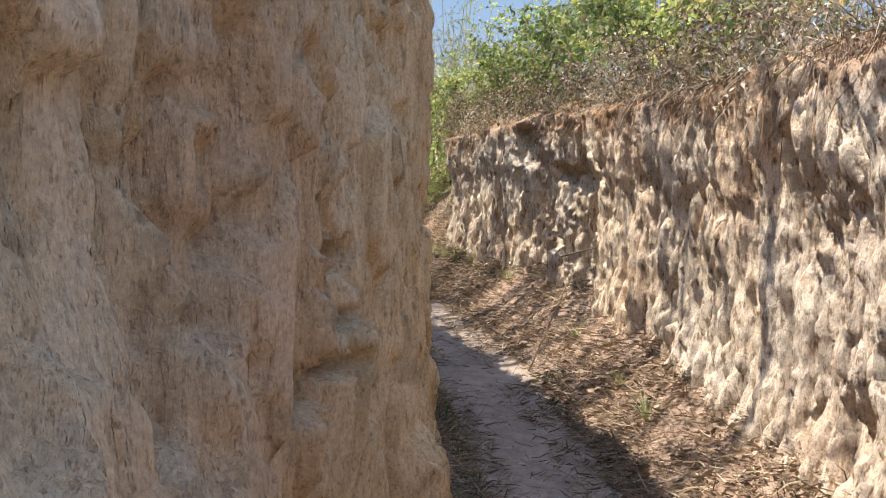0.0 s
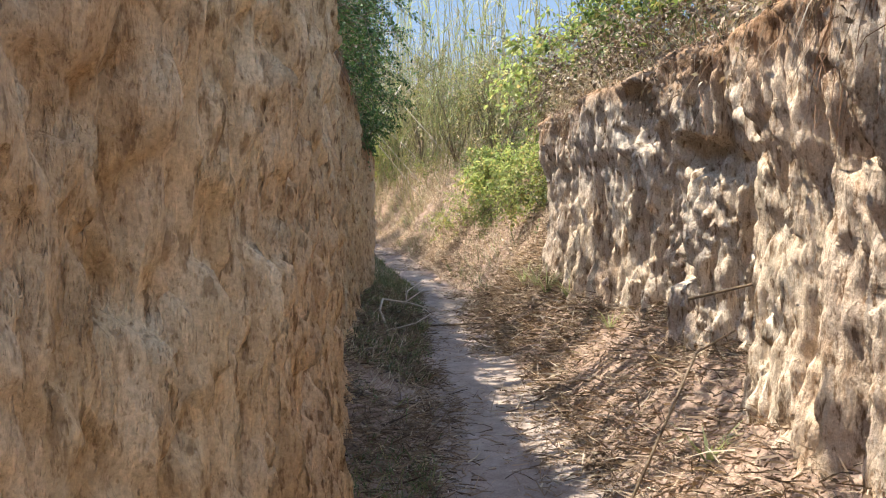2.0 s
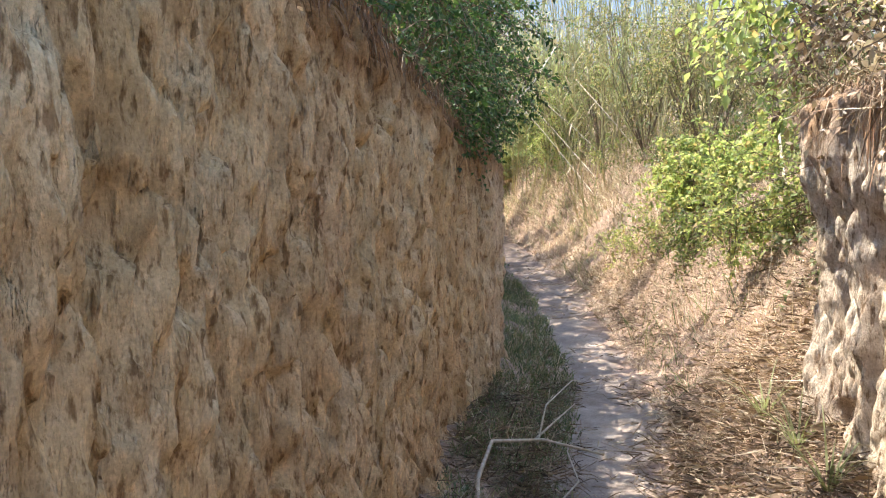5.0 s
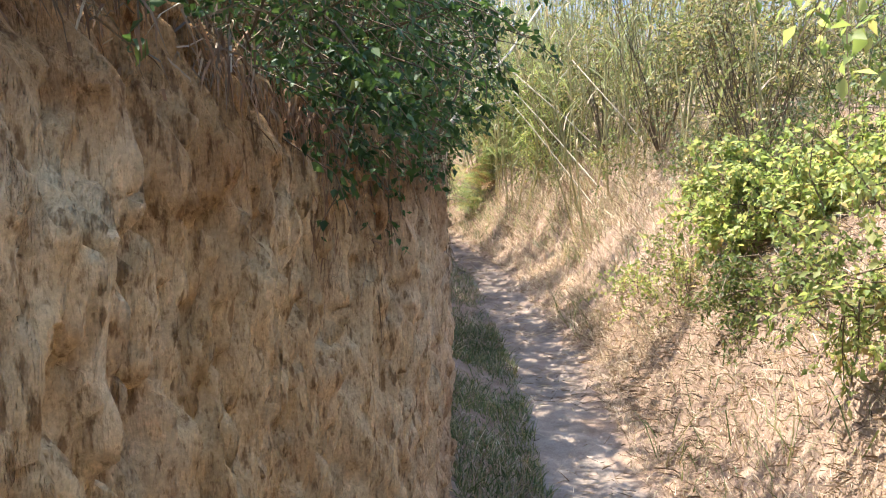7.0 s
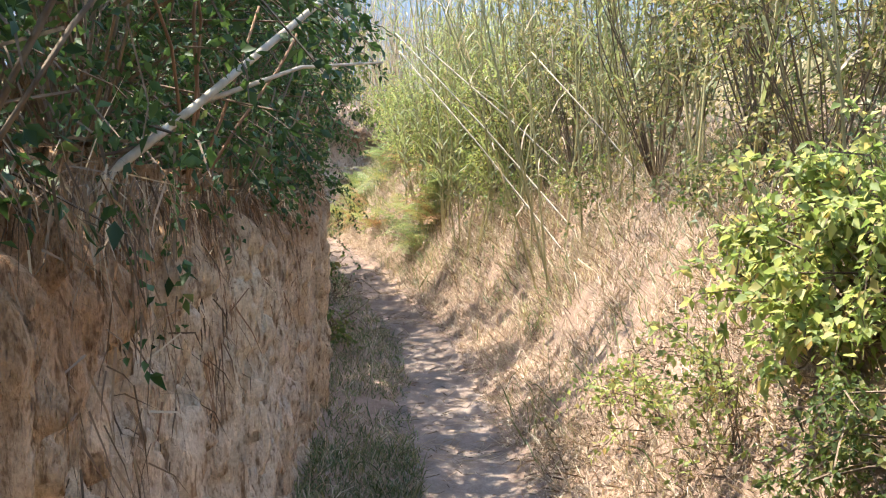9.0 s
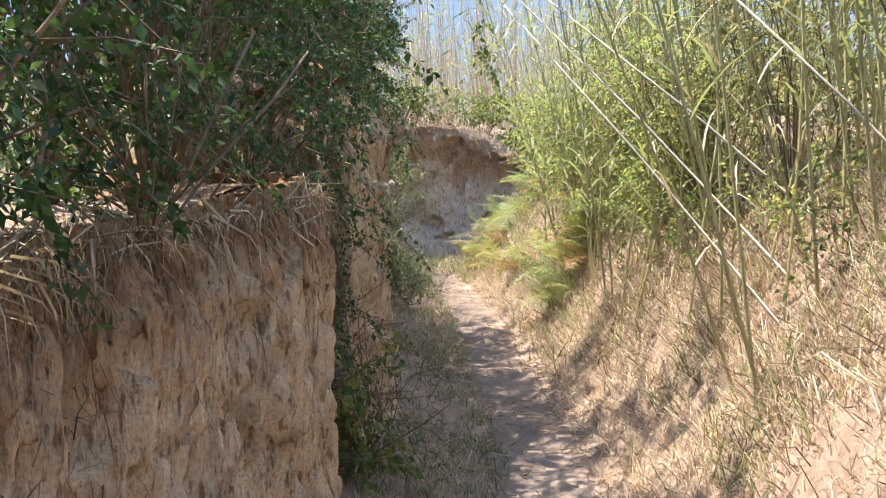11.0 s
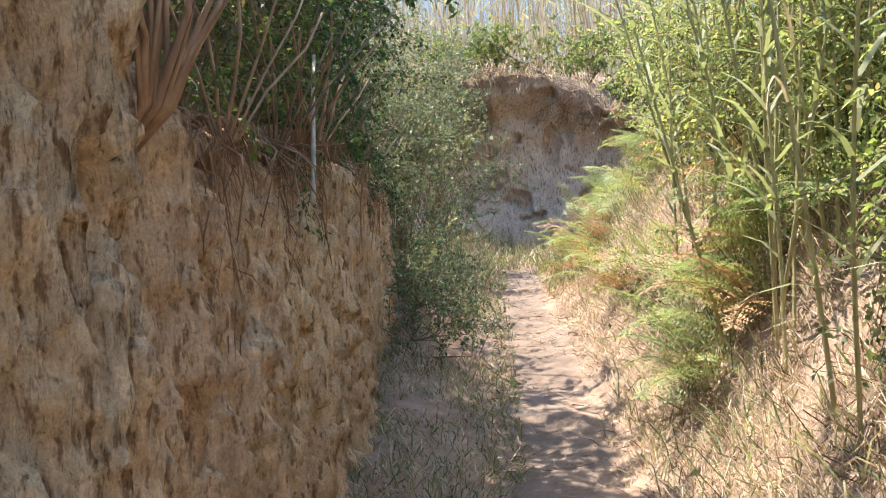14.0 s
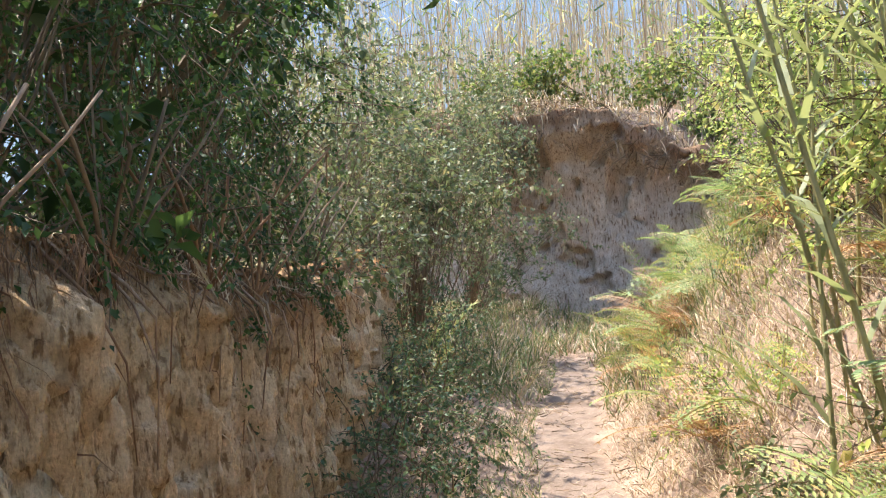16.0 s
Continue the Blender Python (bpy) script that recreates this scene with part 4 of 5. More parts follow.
spots = [(-5.0, 23.75, 4), (-4.85, 23.5, 6), (-5.15, 23.6, 8), (-4.3, 22.45, 5), (-4.15, 22.6, 8), (-4.4, 22.7, 9), (-3.9, 21.7, 5), (-5.6, 24.9, 7), (-4.7, 23.0, 8), (-5.3, 24.3, 8), (-3.5, 21.2, 7), (-4.6, 23.2, 10), (-5.35, 24.6, 9)]
place_copies(giants, spots, 9)


# ---- ferns ----
def fern(n, size, mat, label):
    """Bracken: arching fronds with side stalks of small close leaflets."""
    ob = empty("fern")
    tagged(ob, label, "fern", "ferns by the path")
    for i in range(n):
        w = 2 * math.pi * i / n + rng.normal() * 0.3
        lean = rng.uniform(0.35, 1.1)
        pts = spray((0, 0, 0), (math.cos(w) * lean, math.sin(w) * lean, 1.0), size * rng.uniform(0.75, 1.2), 1.5, 0.04, 14)
        b = Build()
        b.tube(pts, 0.004, 0.0015, 3)
        for k in range(4, 15):
            q = Vector(pts[k])
            al = Vector(unit(pts[k] - pts[k - 1]))
            sd = al.cross(Vector((0, 0, 1))).normalized()
            ln = size * 0.34 * (1 - (k - 4) / 11.5) + 0.02
            for sg in (-1, 1):
                dd = (sd * sg + al * 0.5 + Vector((0, 0, rng.uniform(-0.35, 0.1)))).normalized()
                steps = max(4, int(ln / 0.017))
                for j in range(steps):
                    pq = q + dd * ln * (j + 0.5) / steps + Vector((0, 0, -0.05 * ln * (j / steps) ** 2))
                    lw = 0.026 * (1 - 0.75 * j / steps) + 0.006
                    for s2 in (-1, 1):
                        b.leaf(pq, (al * s2 + dd * 0.45).normalized(), Vector((0, 0, 1)), lw, lw * 0.42, 0.1)
        b.object("frond", mat, ob)
    return ob


ferns = [fern(7, 0.6, FERN_LEAF, "yellowing green bracken fern on the slope"), fern(6, 0.5, FERN_LEAF, "yellowing green bracken fern on the slope"),
         fern(8, 0.65, LEAF_FERN_GREEN, "blue-green bracken fern beside the path"), fern(6, 0.5, FERN_DEAD, "withered rust-brown bracken fern on the slope")]
spots = []
for i in range(76):
    y = rng.uniform(22.6, 29.4)
    spots.append((float(path_x(y)) + 0.75 + rng.uniform(0, 1, 1)[0] ** 1.2 * 1.7, y, 8))
for y, x in ((26.0, -8.45), (26.8, -9.1), (27.5, -9.6), (27.0, -7.35), (27.6, -7.7), (26.4, -6.9)):
    spots.append((x, y, 5))
place_copies(ferns, spots, 5)

# ---- grass, straw and litter ----


def scatter(n, y0, y1, d0, d1, power=1.0):
    y = rng.uniform(y0, y1, n)
    d = d0 + (d1 - d0) * rng.uniform(0, 1, n) ** power
    x = path_x(y) + d
    return x, y


def grass_patch(name, n, y0, y1, d0, d1, lo, hi, w, droop, mat, label, tuft=2.2, lie=0.5, power=1.0, cut=0.42, inside=True):
    x, y = scatter(n, y0, y1, d0, d1, power)
    keep = fbm(x * tuft, y * tuft, 33, 3) + rng.uniform(-0.12, 0.12, n) > cut
    if inside:
        keep &= (x > left_x(y) + 0.02) & ((y > 11.8) | (x < right_x(y) + 0.02))
    x, y = x[keep], y[keep]
    n = len(x)
    p = np.stack([x, y, ground_z(x, y) - 0.005], -1)
    way = np.stack([rng.normal(size=n) * lie, rng.normal(size=n) * lie, np.ones(n)], -1)
    tall = lo + (hi - lo) * rng.uniform(0, 1, n) ** 2
    ob = new(name, blades_mesh(name, p, way, tall, w * rng.uniform(0.6, 1.4, n), droop * rng.uniform(0.3, 1.5, n), mat))
    return tagged(ob, label, "grass", kind="stuff")


grass_patch("dry_grass", 66000, 11.3, 29.5, 0.28, 2.3, 0.02, 0.13, 0.0038, 1.2, STRAW, "bleached dry grass on the sunlit slope", cut=0.34, lie=1.1)
grass_patch("dry_grass", 32000, 11.6, 18.0, 0.3, 2.2, 0.02, 0.1, 0.0036, 1.3, STRAW, "short bleached grass on the sunlit slope", cut=0.26, lie=1.3)
grass_patch("dead_stalks", 22000, 11.6, 26.0, 0.28, 2.2, 0.02, 0.12, 0.0042, 1.2, LITTER, "brown dead leaves and stalks on the slope", cut=0.4, lie=1.6)
grass_patch("dry_grass", 12000, 18.4, 22.5, 0.9, 2.5, 0.05, 0.28, 0.004, 1.2, STRAW, "tufted dry grass between the reeds", cut=0.2, lie=1.0)
grass_patch("dead_stalks", 16000, 18.0, 25.0, 0.7, 2.3, 0.03, 0.25, 0.0042, 1.2, LITTER, "rust-brown dead grass under the reeds", cut=0.34, lie=1.1)
grass_patch("green_grass", 9000, 18.0, 26.0, 0.7, 2.3, 0.05, 0.3, 0.006, 1.0, REED_LEAF, "green blades sprouting under the reeds", cut=0.44, lie=0.6)
grass_patch("dry_grass", 3500, 11.8, 29.5, 0.6, 2.3, 0.2, 0.5, 0.003, 0.8, STRAW, "tall dry grass stalks on the slope", lie=0.25, cut=0.45)
grass_patch("dry_grass", 50000, 15.5, 26.5, 0.4, 2.4, 0.03, 0.2, 0.004, 1.2, STRAW, "matted dry grass below the reeds", cut=0.28, lie=0.9)
grass_patch("dead_stalks", 5000, 15.5, 26.5, 0.6, 2.4, 0.1, 0.34, 0.004, 0.8, LITTER, "brown dead stalks below the reeds", cut=0.42, lie=0.8)
for i in range(40):
    y = rng.uniform(15.5, 25.5) if i < 24 else rng.uniform(11.9, 13.4)
    x = float(path_x(y)) + (rng.uniform(0.75, 1.9) if i < 24 else rng.uniform(0.95, 2.1))
    g = float(ground_z(x, y))
    r = rng.uniform(0.12, 0.24)
    shrub("slope_weed", (x, y, g - 0.01), blob((x, y, g + r * 0.8), (r, r, r), 26), (-0.2, -0.1, 0.7), 0.28, 0.7, 0.03, 18, (LEAF_OLIVE, LEAF_LIGHT, LEAF_GREY)[i % 3], "low green weed on the dry slope", stem=0.004, twig=0.002, spread=0.8, category="weed")
grass_patch("reed_litter", 7000, 16.0, 25.5, 1.0, 2.4, 0.12, 0.4, 0.0045, 1.4, STRAW, "tangled dead reed leaves under the reeds", lie=0.7, cut=0.36)
grass_patch("green_grass", 20000, 10.5, 17.0, -1.1, -0.18, 0.03, 0.12, 0.0045, 0.9, GRASS, "dense green grass along the bank's foot", cut=0.34)
grass_patch("green_grass", 9000, 12.5, 29.0, 0.4, 2.2, 0.08, 0.35, 0.005, 0.8, GRASS, "sparse green weeds on the dry slope", tuft=1.1, cut=0.55)
grass_patch("green_grass", 50000, 9.5, 30.0, -1.35, -0.16, 0.02, 0.12, 0.0045, 0.9, GRASS, "short grey-green grass along the bank's foot", cut=0.36)
grass_patch("dry_grass", 16000, 8.0, 30.0, -1.35, -0.2, 0.05, 0.22, 0.004, 1.2, STRAW, "dry grass along the bank's foot", cut=0.42, lie=0.8)


def end_grass(n, x0, x1, y0, y1, mat, label, lo, hi):
    x, y = rng.uniform(x0, x1, n), rng.uniform(y0, y1, n)
    keep = ((np.abs(x - path_x(y)) > 0.3) | (y > 28.6 + 0.4 * np.sin(x * 9))) & (y < np.interp(x, FAR[:, 0], FAR[:, 1]) + 0.1) & ((x > left_x(y) - 0.1) | (y > 28.6))
    x, y = x[keep], y[keep]
    n = len(x)
    way = np.stack([rng.normal(size=n) * 0.5, rng.normal(size=n) * 0.5, np.ones(n)], -1)
    ob = new("end_grass", blades_mesh("end_grass", np.stack([x, y, ground_z(x, y) - 0.01], -1), way, rng.uniform(lo, hi, n), rng.uniform(0.006, 0.012, n), rng.uniform(0.3, 1.4, n), mat))
    tagged(ob, label, "grass", kind="stuff")


end_grass(14000, -13, -5.5, 26.5, 32.8, GRASS, "rough green grass below the far bank", 0.08, 0.4)
end_grass(7000, -13, -5.5, 26.5, 32.8, STRAW, "dry grass below the far bank", 0.08, 0.4)
grass_patch("green_grass", 7000, 4.0, 10.0, -0.75, -0.25, 0.04, 0.15, 0.005, 1.0, GRASS, "small green weeds in the shaded litter", tuft=1.6, cut=0.5)


def weed_tuft(x, y, n, size):
    g = float(ground_z(x, y))
    ob = empty("weed_tuft", (x, y, g))
    tagged(ob, "small green weed tuft growing in the litter", "weed", "weeds below the bank")
    for i in range(n):
        w = 2 * math.pi * i / n + rng.normal() * 0.4
        b = Build()
        b.blade(Vector((math.cos(w) * 0.01, math.sin(w) * 0.01, 0)), Vector((math.cos(w) * 0.6, math.sin(w) * 0.6, 1)), size * rng.uniform(0.6, 1.2), 0.009, rng.uniform(0.6, 1.8), 4)
        b.object("blade", REED_LEAF, ob)


for x, y, n, size in ((0.85, 6.5, 22, 0.2), (1.02, 5.0, 14, 0.22), (0.98, 5.5, 12, 0.16), (0.55, 8.6, 12, 0.16), (0.12, 10.4, 20, 0.3), (0.02, 10.9, 18, 0.28), (-0.12, 11.5, 18, 0.3), (0.3, 9.8, 12, 0.2), (-0.85, 10.9, 12, 0.14)):
    weed_tuft(x, y, n, size)


def litter_patch(name, n, y0, y1, d0, d1, lo, hi, w, mat, label, cut=0.4, power=1.0):
    x, y = scatter(n, y0, y1, d0, d1, power)
    keep = (fbm(x * 1.7, y * 1.7, 35, 3) + rng.uniform(-0.15, 0.15, n) > cut) & (x > left_x(y) + 0.0) & ((y > 11.8) | (x < right_x(y) + 0.05))
    x, y = x[keep], y[keep]
    n = len(x)
    p = np.stack([x, y, ground_z(x, y) + rng.uniform(0.0, 0.035, n)], -1)
    way = np.stack([rng.normal(size=n), rng.normal(size=n), rng.normal(size=n) * 0.22 + 0.08], -1)
    ob = new(name, blades_mesh(name, p, way, rng.uniform(lo, hi, n), w * rng.uniform(0.5, 1.6, n), rng.uniform(-0.3, 0.4, n), mat))
    return tagged(ob, label, "litter", kind="stuff")


litter_patch("straw_litter", 80000, -1, 12.5, 0.34, 1.5, 0.02, 0.12, 0.005, LITTER, "brown dead stalks and leaves below the bank", 0.28)
litter_patch("straw_litter", 22000, 11.0, 17.0, 0.4, 2.2, 0.02, 0.11, 0.0045, LITTER, "brown dead leaves and stalks on the sunlit slope", 0.36)
litter_patch("straw_litter", 9000, -1, 12.5, 0.3, 1.5, 0.04, 0.2, 0.005, STRAW, "pale broken straw below the bank", 0.4)
litter_patch("straw_litter", 30000, 3, 12.5, -0.95, -0.26, 0.02, 0.12, 0.0048, LITTER, "brown dead stalks along the shaded bank", 0.36)
litter_patch("straw_litter", 7000, 0, 30, -0.35, 0.4, 0.02, 0.11, 0.004, LITTER, "scattered straw on the trodden path", 0.45)
litter_patch("straw_litter", 2500, 0, 30, -0.35, 0.4, 0.03, 0.16, 0.0035, STRAW, "pale straw on the trodden path", 0.47)
litter_patch("straw_litter", 6000, 1, 13, 0.12, 0.45, 0.02, 0.13, 0.005, LITTER, "brown stalks along the path's edge", 0.43)
litter_patch("straw_litter", 6000, 3, 13, -0.42, -0.12, 0.02, 0.13, 0.005, LITTER, "brown stalks along the path's edge", 0.43)
x, y = scatter(7000, -1, 12.3, 0.3, 1.45)
keep = (x < right_x(y)) & (fbm(x * 1.7, y * 1.7, 35, 3) > 0.42)
x, y = x[keep], y[keep]
n = len(x)
dead = new("dead_leaves", leaves_mesh("dead_leaves", np.stack([x, y, ground_z(x, y) + rng.uniform(0.005, 0.04, n)], -1), rng.normal(size=(n, 3)) * np.array([1, 1, 0.3]),
                                      rng.uniform(0.03, 0.075, n), rng.uniform(0.015, 0.035, n), LITTER, flat=0.6))
tagged(dead, "curled brown dead leaves below the bank", "leaves", kind="stuff")


# fringes hanging from the banks' lips
def fringe(name, n, y0, y1, side, lo, hi, mat, label, w=0.004, down=0.6, out=0.5, droop=1.0, back=0.4, drop=0.0, clump=0.5, category="grass"):
    """Loose tufts along a lip. down: how far they hang, out: how far they stand off the face."""
    y = rng.uniform(y0, y1, n)
    keep = fbm(y * 3.5, side * 3.1, 61 + n % 7, 3) + rng.uniform(-0.12, 0.12, n) > clump
    y = y[keep]
    n = len(y)
    y = y + rng.normal(size=n) * 0.05
    if side < 0:
        x, z = left_x(y) + 0.02 - rng.uniform(0, back, n), left_lip(y)
    else:
        x, z = right_x(y) - 0.03 + rng.uniform(0, back, n), np.interp(y, RIGHT_TOP_Y, RIGHT_TOP_Z)
    p = np.stack([x, y, z - 0.05 - drop * rng.uniform(0, 1, n) ** 2], -1)
    way = np.stack([-side * out * rng.uniform(-0.3, 1.3, n), rng.normal(size=n) * 0.55, -down + rng.normal(size=n) * 0.6], -1)
    ob = new(name, blades_mesh(name, p, way, lo + (hi - lo) * rng.uniform(0, 1, n) ** 2.2, w * rng.uniform(0.4, 1.5, n), droop * rng.uniform(0.2, 1.8, n), mat))
    return tagged(ob, label, category, kind="stuff")


fringe("dry_grass_fringe", 9000, 2, 12, 1, 0.06, 0.32, STRAW, "dry grass tufts on the bank's lip", down=0.0, back=0.6, clump=0.47)
fringe("twig_fringe", 15000, 2, 12, 1, 0.06, 0.36, LITTER, "brown dead twigs hanging from the bank's lip", down=0.4, drop=0.16, clump=0.46)
fringe("root_fringe", 7000, 2, 12, 1, 0.06, 0.35, ROOT, "red-brown roots hanging from the bank's lip", back=0.15, down=1.2, out=0.2, drop=0.3, clump=0.5)
fringe("green_grass_fringe", 6000, 2, 12, 1, 0.08, 0.35, GRASS, "green grass on the bank's lip", back=1.2, down=-0.8, droop=0.8, clump=0.45)
fringe("root_fringe", 9000, 11.6, 18.0, -1, 0.04, 0.22, ROOT, "red-brown roots hanging from the bank's lip", w=0.0028, back=0.12, down=1.2, out=0.16, drop=0.4, clump=0.45)
fringe("root_fringe", 2500, 8.8, 12.0, -1, 0.03, 0.13, ROOT, "short roots on the bank's lip", w=0.004, back=0.12, down=1.2, out=0.14, drop=0.15, clump=0.5)
fringe("twig_fringe", 26000, 12.0, 18.0, -1, 0.04, 0.18, LITTER, "dead twigs and grass hanging on the shaded lip", w=0.003, down=0.9, out=0.15, drop=0.5, back=0.45, clump=0.4)
fringe("twig_fringe", 7000, 8.0, 12.0, -1, 0.03, 0.14, LITTER, "dead twigs and grass on the shaded lip", down=0.3, out=0.3, drop=0.1, clump=0.46)
fringe("dry_grass_fringe", 5000, 15.8, 18.0, -1, 0.05, 0.2, STRAW, "dry grass hanging over the shaded bank", down=0.5, out=0.35, droop=1.6, drop=0.12, clump=0.42)
fringe("twig_fringe", 10000, 20.2, 27.5, -1, 0.03, 0.14, LITTER, "dead twigs and grass on the shaded bank's lip", w=0.0032, down=0.6, out=0.35, drop=0.25, back=0.5, clump=0.38)
fringe("root_fringe", 6000, 20.2, 24.5, -1, 0.04, 0.2, ROOT, "brown roots hanging down the shaded bank", w=0.0032, down=1.4, out=0.2, back=0.1, drop=0.5, clump=0.48)
fringe("dry_grass_fringe", 5000, 22.2, 24.8, -1, 0.06, 0.25, STRAW, "long dead grass hanging down the shaded bank", down=1.3, out=0.2, back=0.1, drop=0.9, clump=0.52)

# rough turf on the plateaus beside the lane
n = 22000
y = rng.uniform(-8, 40, n)
side = np.where(rng.uniform(0, 1, n) < 0.5, -1.0, 1.0)
x = path_x(y) + side * rng.uniform(2.0, 9.0, n)
p = np.stack([x, y, ground_z(x, y) - 0.01], -1)
turf = new("plateau_turf", blades_mesh("plateau_turf", p, np.stack([rng.normal(size=n) * 0.5, rng.normal(size=n) * 0.5, np.ones(n)], -1), rng.uniform(0.1, 0.45, n),
                                       rng.uniform(0.008, 0.02, n), rng.uniform(0.3, 1.4, n), GRASS))
tagged(turf, "rough half-dry turf on the ground above the banks", "grass", kind="stuff")

# far bank's top: grass, bushes and tall pale reeds
n = 2600
x = rng.uniform(-16, -4, n)
fy = np.interp(x, FAR[:, 0], FAR[:, 1])
y = fy + rng.uniform(-0.35, 1.2, n)
p = np.stack([x, y, np.where(y > fy + 0.4, ground_z(x, y), np.interp(x, FAR_TOP_X, FAR_TOP_Z))], -1)
far_grass = new("far_grass", blades_mesh("far_grass", p, np.stack([rng.normal(size=n) * 0.4, rng.normal(size=n) * 0.5 - 0.3, np.ones(n)], -1), rng.uniform(0.08, 0.45, n),
                                         rng.uniform(0.008, 0.016, n), rng.uniform(0.5, 2.0, n), STRAW))
tagged(far_grass, "dry grass on the far bank's lip", "grass", kind="stuff")
n = 5200
x = rng.uniform(-16, -4, 4000)
fy = np.interp(x, FAR[:, 0], FAR[:, 1])
p = np.stack([x, fy - rng.uniform(0.1, 0.5, 4000), np.interp(x, FAR_TOP_X, FAR_TOP_Z) - 0.55 * rng.uniform(0.0, 1.0, 4000) ** 1.5 + 0.1], -1)
far_roots = new("far_roots", blades_mesh("far_roots", p, np.stack([rng.normal(size=4000) * 1.0, rng.normal(size=4000) * 0.6 - 0.3, rng.normal(size=4000) * 0.7 - 0.5], -1), rng.uniform(0.08, 0.4, 4000),
                                         rng.uniform(0.006, 0.014, 4000), rng.uniform(0.2, 1.0, 4000), LITTER))
tagged(far_roots, "dark roots hanging under the far bank's lip", "roots", kind="stuff")
x, y = rng.uniform(-22, 4, n), rng.uniform(34.0, 46.0, n)
y = np.maximum(y, np.interp(x, FAR[:, 0], FAR[:, 1]) + 1.2)
p = np.stack([x, y, ground_z(x, y)], -1)
far_reeds = new("far_reeds", blades_mesh("far_reeds", p, np.stack([rng.normal(size=n) * 0.09, rng.normal(size=n) * 0.09, np.ones(n)], -1), rng.uniform(2.5, 5.0, n),
                                         rng.uniform(0.012, 0.024, n), rng.uniform(0.0, 0.2, n), STRAW))
tagged(far_reeds, "tall pale dry reeds against the sky", "reeds", kind="stuff")
n = 9000
k = rng.integers(0, len(p), n)
q = p[k] + np.stack([rng.normal(size=n) * 0.1, rng.normal(size=n) * 0.1, rng.uniform(0.3, 3.4, n)], -1)
far_leaves = new("far_reed_leaves", blades_mesh("far_reed_leaves", q, np.stack([rng.normal(size=n), rng.normal(size=n), np.ones(n)], -1), rng.uniform(0.3, 0.6, n),
                                                rng.uniform(0.02, 0.035, n), rng.uniform(0.5, 1.5, n), REED_LEAF))
tagged(far_leaves, "blade leaves of the far reeds", "reeds", kind="stuff")
for x in (-14.5, -12.6, -11.2, -10.5, -9.9, -9.3, -8.7, -8.2, -7.4, -6.6, -5.0):
    y = float(np.interp(x, FAR[:, 0], FAR[:, 1])) + 0.65 + 0.5 * (x % 0.7)
    shrub("far_bush", (x, y, float(ground_z(x, y))), blob((x, y, float(ground_z(x, y)) + 0.4), (0.6, 0.4, 0.28), 70), (0, -0.3, 0.5), 0.5, 0.8, 0.07, 18, LEAF_OLIVE, "olive bush on the far bank", spread=0.8)


# ---- sticks ----
def stick(name, pts, r0, r1, mat, label, forks=()):
    ob = empty(name, pts[0])
    tagged(ob, label, "stick")
    o = Vector(pts[0])
    b = Build()
    b.tube([Vector(p) - o for p in pts], r0, r1, 6)
    b.object("stem", mat, ob, smooth_faces=True)
    for f in forks:
        b = Build()
        b.tube([Vector(p) - o for p in f], r1 * 1.1, r1 * 0.5, 5)
        b.object("twig", mat, ob, smooth_faces=True)
    return ob


def on(x, y, up=0.015):
    return (x, y, float(ground_z(x, y)) + up)


stick("forked_stick", [on(-1.02, 10.2), on(-1.2, 10.75, 0.06), on(-1.26, 11.15, 0.1), on(-1.1, 11.45, 0.12), on(-0.85, 11.6, 0.05)], 0.011, 0.006, BARK_PALE, "pale forked dead stick lying by the path",
      [[on(-1.02, 10.2), on(-0.88, 10.55, 0.07), on(-0.84, 11.0, 0.1), on(-0.98, 11.4, 0.1)], [on(-1.12, 11.4, 0.1), on(-1.2, 11.9, 0.16), on(-1.15, 12.3, 0.22)], [on(-1.15, 11.45, 0.1), on(-1.05, 11.9, 0.2)]])
stick("dark_stick", [on(-0.85, 10.95), on(-0.6, 10.98), on(-0.38, 10.9)], 0.011, 0.006, BARK, "dark thin stick lying across the path")
stick("leaning_stick", [on(0.55, 6.4, 0.03), on(0.85, 6.9, 0.25), (1.02, 7.15, 1.0)], 0.006, 0.004, BARK, "brown stick leaning on the bank's foot")
stick("leaning_stick", [(0.85, 7.2, 1.12), (1.1, 7.0, 1.2)], 0.007, 0.005, BARK, "short brown stick poking out of the bank")
stick("dead_branch", [(-2.05, 13.45, 2.12), (-1.97, 13.76, 2.32), (-1.9, 14.14, 2.56), (-1.86, 14.4, 2.7), (-1.78, 14.75, 2.98)], 0.009, 0.005, BARK_PALE, "bare grey dead branch sticking out of the leaves",
      [[(-1.97, 13.78, 2.33), (-1.9, 14.05, 2.42), (-1.86, 14.4, 2.47)], [(-1.9, 14.14, 2.56), (-1.92, 14.4, 2.78), (-1.95, 14.6, 3.0)]])
stick("bare_sapling", [on(0.05, 13.6), (-0.02, 13.62, 1.4), (-0.1, 13.7, 2.2)], 0.012, 0.008, BARK_PALE, "thin pale upright sapling stem on the slope")
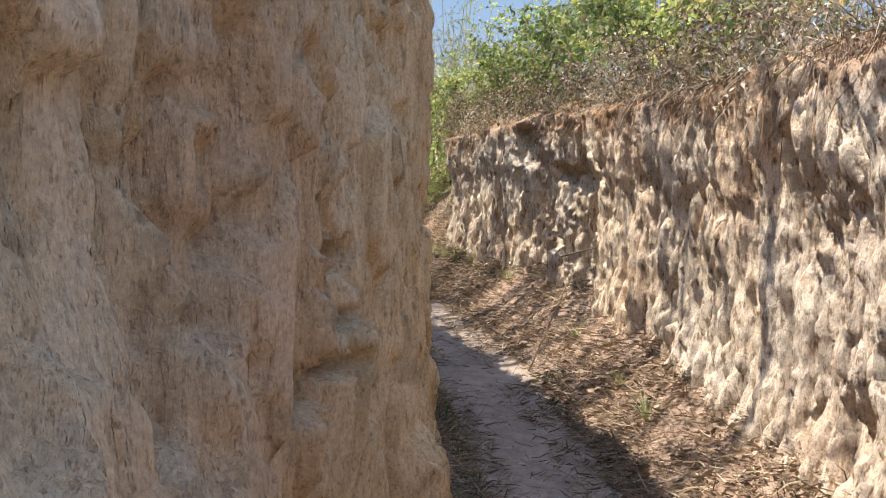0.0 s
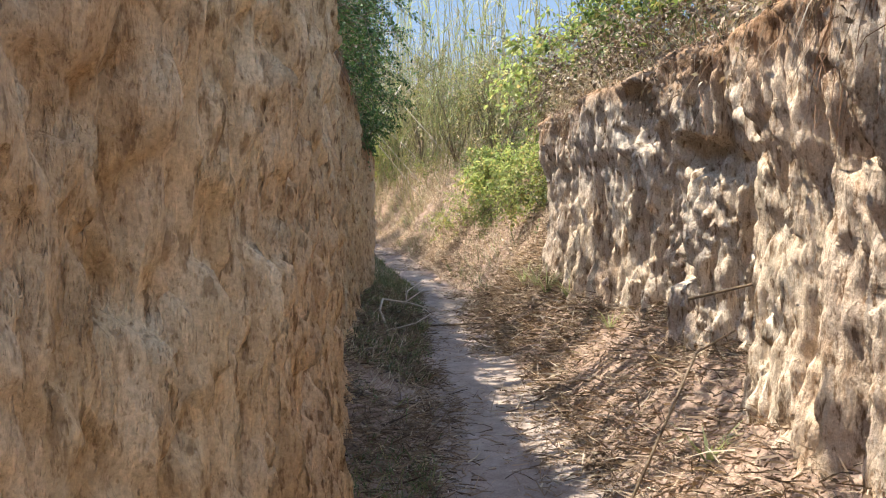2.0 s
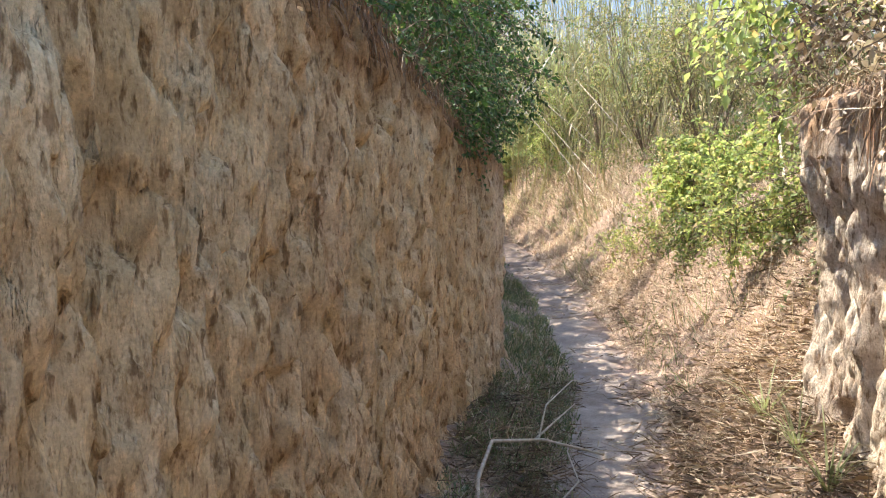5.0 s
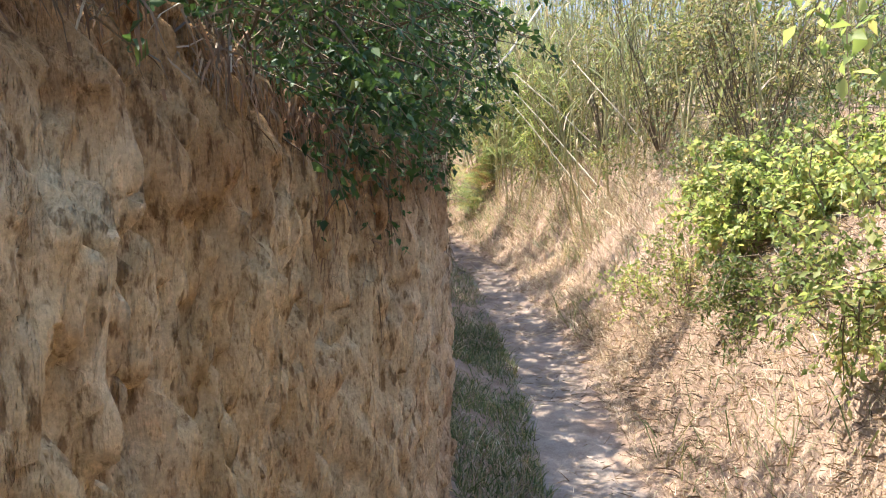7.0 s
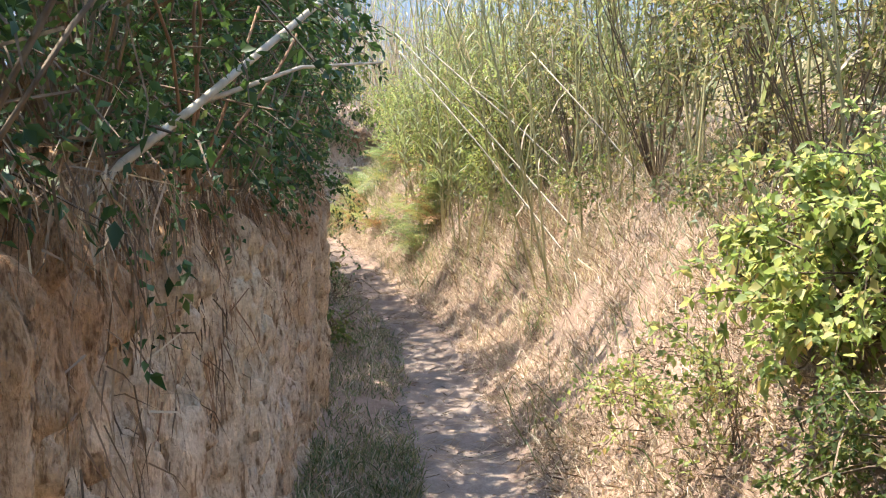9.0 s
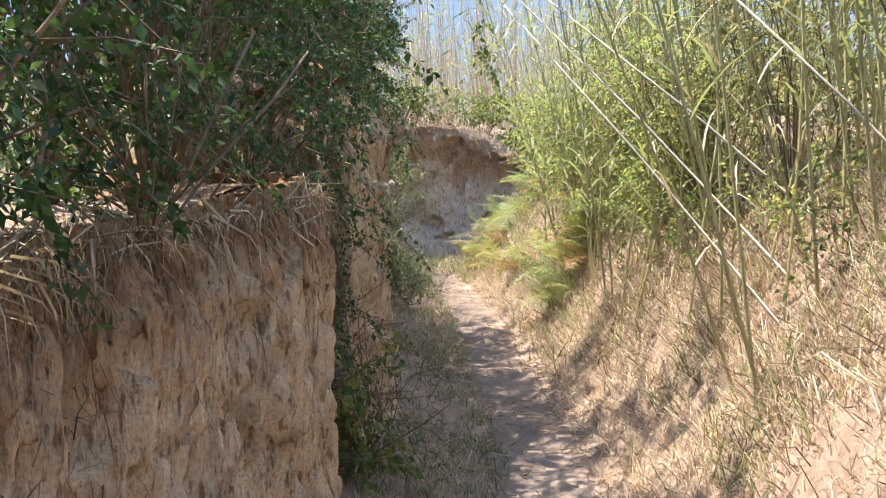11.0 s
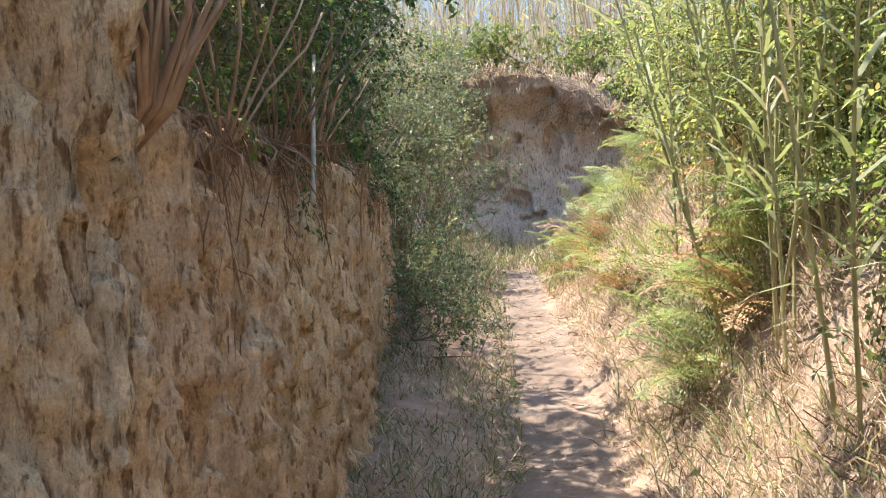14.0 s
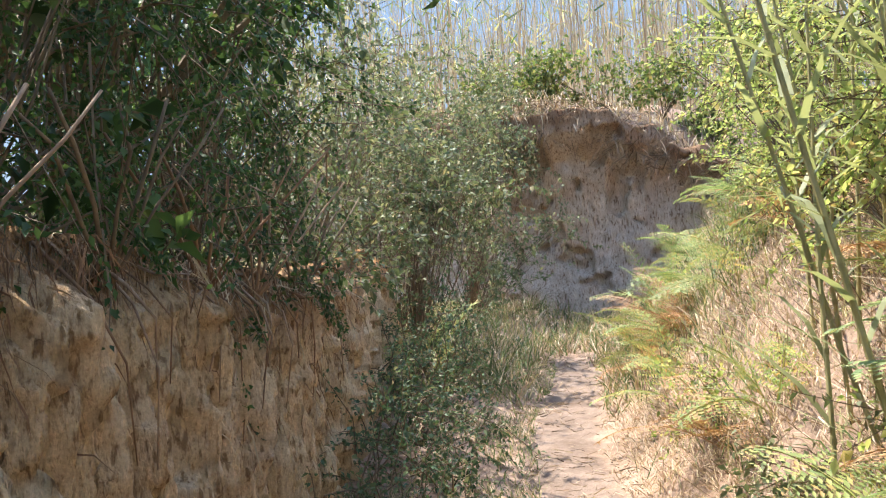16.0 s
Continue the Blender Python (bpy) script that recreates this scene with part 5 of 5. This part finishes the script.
for a, b in (((-2.2, 19.4, 1.75), (-3.9, 20.05, 3.55)), ((-2.0, 19.75, 1.9), (-3.6, 19.9, 3.4)), ((-2.35, 19.3, 1.7), (-3.75, 19.7, 3.35)), ((-1.6, 19.0, 2.0), (-2.6, 19.3, 3.2))):
    m = [(a[i] + b[i]) / 2 + (0.03 if i == 2 else 0) for i in range(3)]
    g = (a[0] + 0.12, a[1] - 0.05, float(ground_z(a[0] + 0.12, a[1] - 0.05)) - 0.03)
    stick("broken_cane", [g, a, m, b], 0.009, 0.005, BARK_PALE, "pale broken reed cane leaning across the thicket")
clump = random.Random(12)


def stem_clump(base, n, length, fan, radius, mat, label):
    """Bare stems that leave one root and fan out along the bank."""
    ob = empty("stem_clump", base)
    tagged(ob, label, "stems")
    for i in range(n):
        w = (i + 0.5) / n * 2 - 1 + clump.uniform(-0.12, 0.12)
        k = length * clump.uniform(0.75, 1.2)
        r = radius * clump.uniform(0.7, 1.2)
        sway = clump.uniform(0.0, 0.35)
        b = Build()
        b.tube([(-0.12, 0.02 * w, -0.1), (0.02, 0.04 * w, 0.0), (0.05 + sway * 0.3 * k, 0.35 * fan * w * k, 0.35 * k), (0.06 + sway * 0.7 * k, 0.7 * fan * w * k + 0.02 * clump.gauss(0, 1), 0.7 * k),
                (0.06 + sway * k, fan * w * k, k)], r, r * 0.6, 6)
        b.object("stem", mat, ob, smooth_faces=True)


stem_clump((-4.68, 19.98, 2.64), 13, 0.27, 0.7, 0.008, STEM, "fan of pinkish brown bare stems growing from the clay")
for i in range(8):
    y = 20.5 + i * 0.45 + clump.uniform(-0.1, 0.1)
    stem_clump((float(left_x(y)) - 0.02, y, float(left_lip(y)) - 0.1), 6, clump.uniform(0.22, 0.4), 1.1, 0.006, (STEM, BARK, ROOT)[i % 3], "bare brown woody stems under the hanging shrub")
for i in range(5):
    y = 13.0 + i * 0.9 + clump.uniform(-0.2, 0.2)
    stem_clump((float(left_x(y)) - 0.03, y, float(left_lip(y)) - 0.06), 5, clump.uniform(0.3, 0.5), 1.0, 0.005, (BARK, ROOT)[i % 2], "thin brown woody stems under the hanging shrub")
for i in range(40):
    y = clump.uniform(20.4, 24.0)
    x, z = float(left_x(y)), float(left_lip(y))
    ln, dy = clump.uniform(0.15, 0.55), clump.gauss(0, 0.08)
    stick("hanging_root", [(x - 0.12, y, z - 0.06), (x + 0.05, y + 0.2 * dy, z - 0.08 - 0.2 * ln), (x + 0.07 + clump.uniform(0, 0.04), y + 0.6 * dy, z - 0.6 * ln), (x + 0.06, y + dy, z - ln)],
          clump.uniform(0.003, 0.006), 0.0015, (ROOT, STEM)[i % 2], "thin brown root hanging down the bank")
stick("leaning_stick", [(-5.36, 21.16, 2.48), (-5.42, 21.24, 2.56), (-5.71, 21.6, 2.92), (-5.8, 21.72, 3.05)], 0.009, 0.007, BARK_PALE, "straight pale dead stick leaning against the bank")


stick("overhanging_branch", [(-8.7, 24.4, 2.6), (-8.4, 24.35, 4.4), (-7.4, 24.2, 5.3), (-6.4, 24.05, 5.2), (-5.9, 24.0, 4.6)], 0.014, 0.006, BARK, "thin dark branch reaching over the lane")
shrub("hanging_twig", (-5.9, 24.0, 4.6), clumps([(-5.9, 24.0, 4.3), (-5.86, 24.0, 4.05), (-5.82, 24.02, 3.85)], 0.06, 22), (0.1, 0, -0.6), 0.16, 0.6, 0.06, 7, LEAF_OLIVE, "leafy twig hanging from the branch over the lane", stem=0.003, twig=0.002, spread=0.7, category="twig")

# ---- dried flowers by the gully ----
def dried_flower(a, b, heads, seed):
    r = random.Random(seed)
    ob = empty("dried_flower", a)
    tagged(ob, "dried flower stalk with pale round seed heads", "dried flower")
    o = Vector(a)
    mid = (Vector(a) + Vector(b)) / 2 + Vector((0, 0, 0.015)) - o
    st = Build()
    st.tube([Vector((0, 0, 0)), mid, Vector(b) - o], 0.0025, 0.0015, 5)
    st.object("stalk", CANE, ob)
    for i in range(heads):
        bm = bmesh.new()
        bmesh.ops.create_icosphere(bm, subdivisions=2, radius=0.011 * r.uniform(0.8, 1.2))
        for v in bm.verts:
            v.co *= 1 + 0.12 * r.uniform(-1, 1)
        c = Vector(b) - o + Vector((r.gauss(0, 0.014), r.gauss(0, 0.014), r.gauss(0, 0.014)))
        bmesh.ops.translate(bm, verts=bm.verts, vec=c)
        me = bpy.data.meshes.new("seed_head")
        bm.to_mesh(me)
        bm.free()
        me.materials.append(BARK_PALE)
        new("seed_head", me).parent = ob


dried_flower((-3.95, 17.72, 2.36), (-3.47, 17.98, 2.38), 6, 1)
dried_flower((-3.95, 17.75, 2.42), (-3.7, 17.78, 2.27), 5, 2)
dried_flower((-3.9, 17.6, 2.35), (-3.6, 17.7, 2.2), 4, 3)
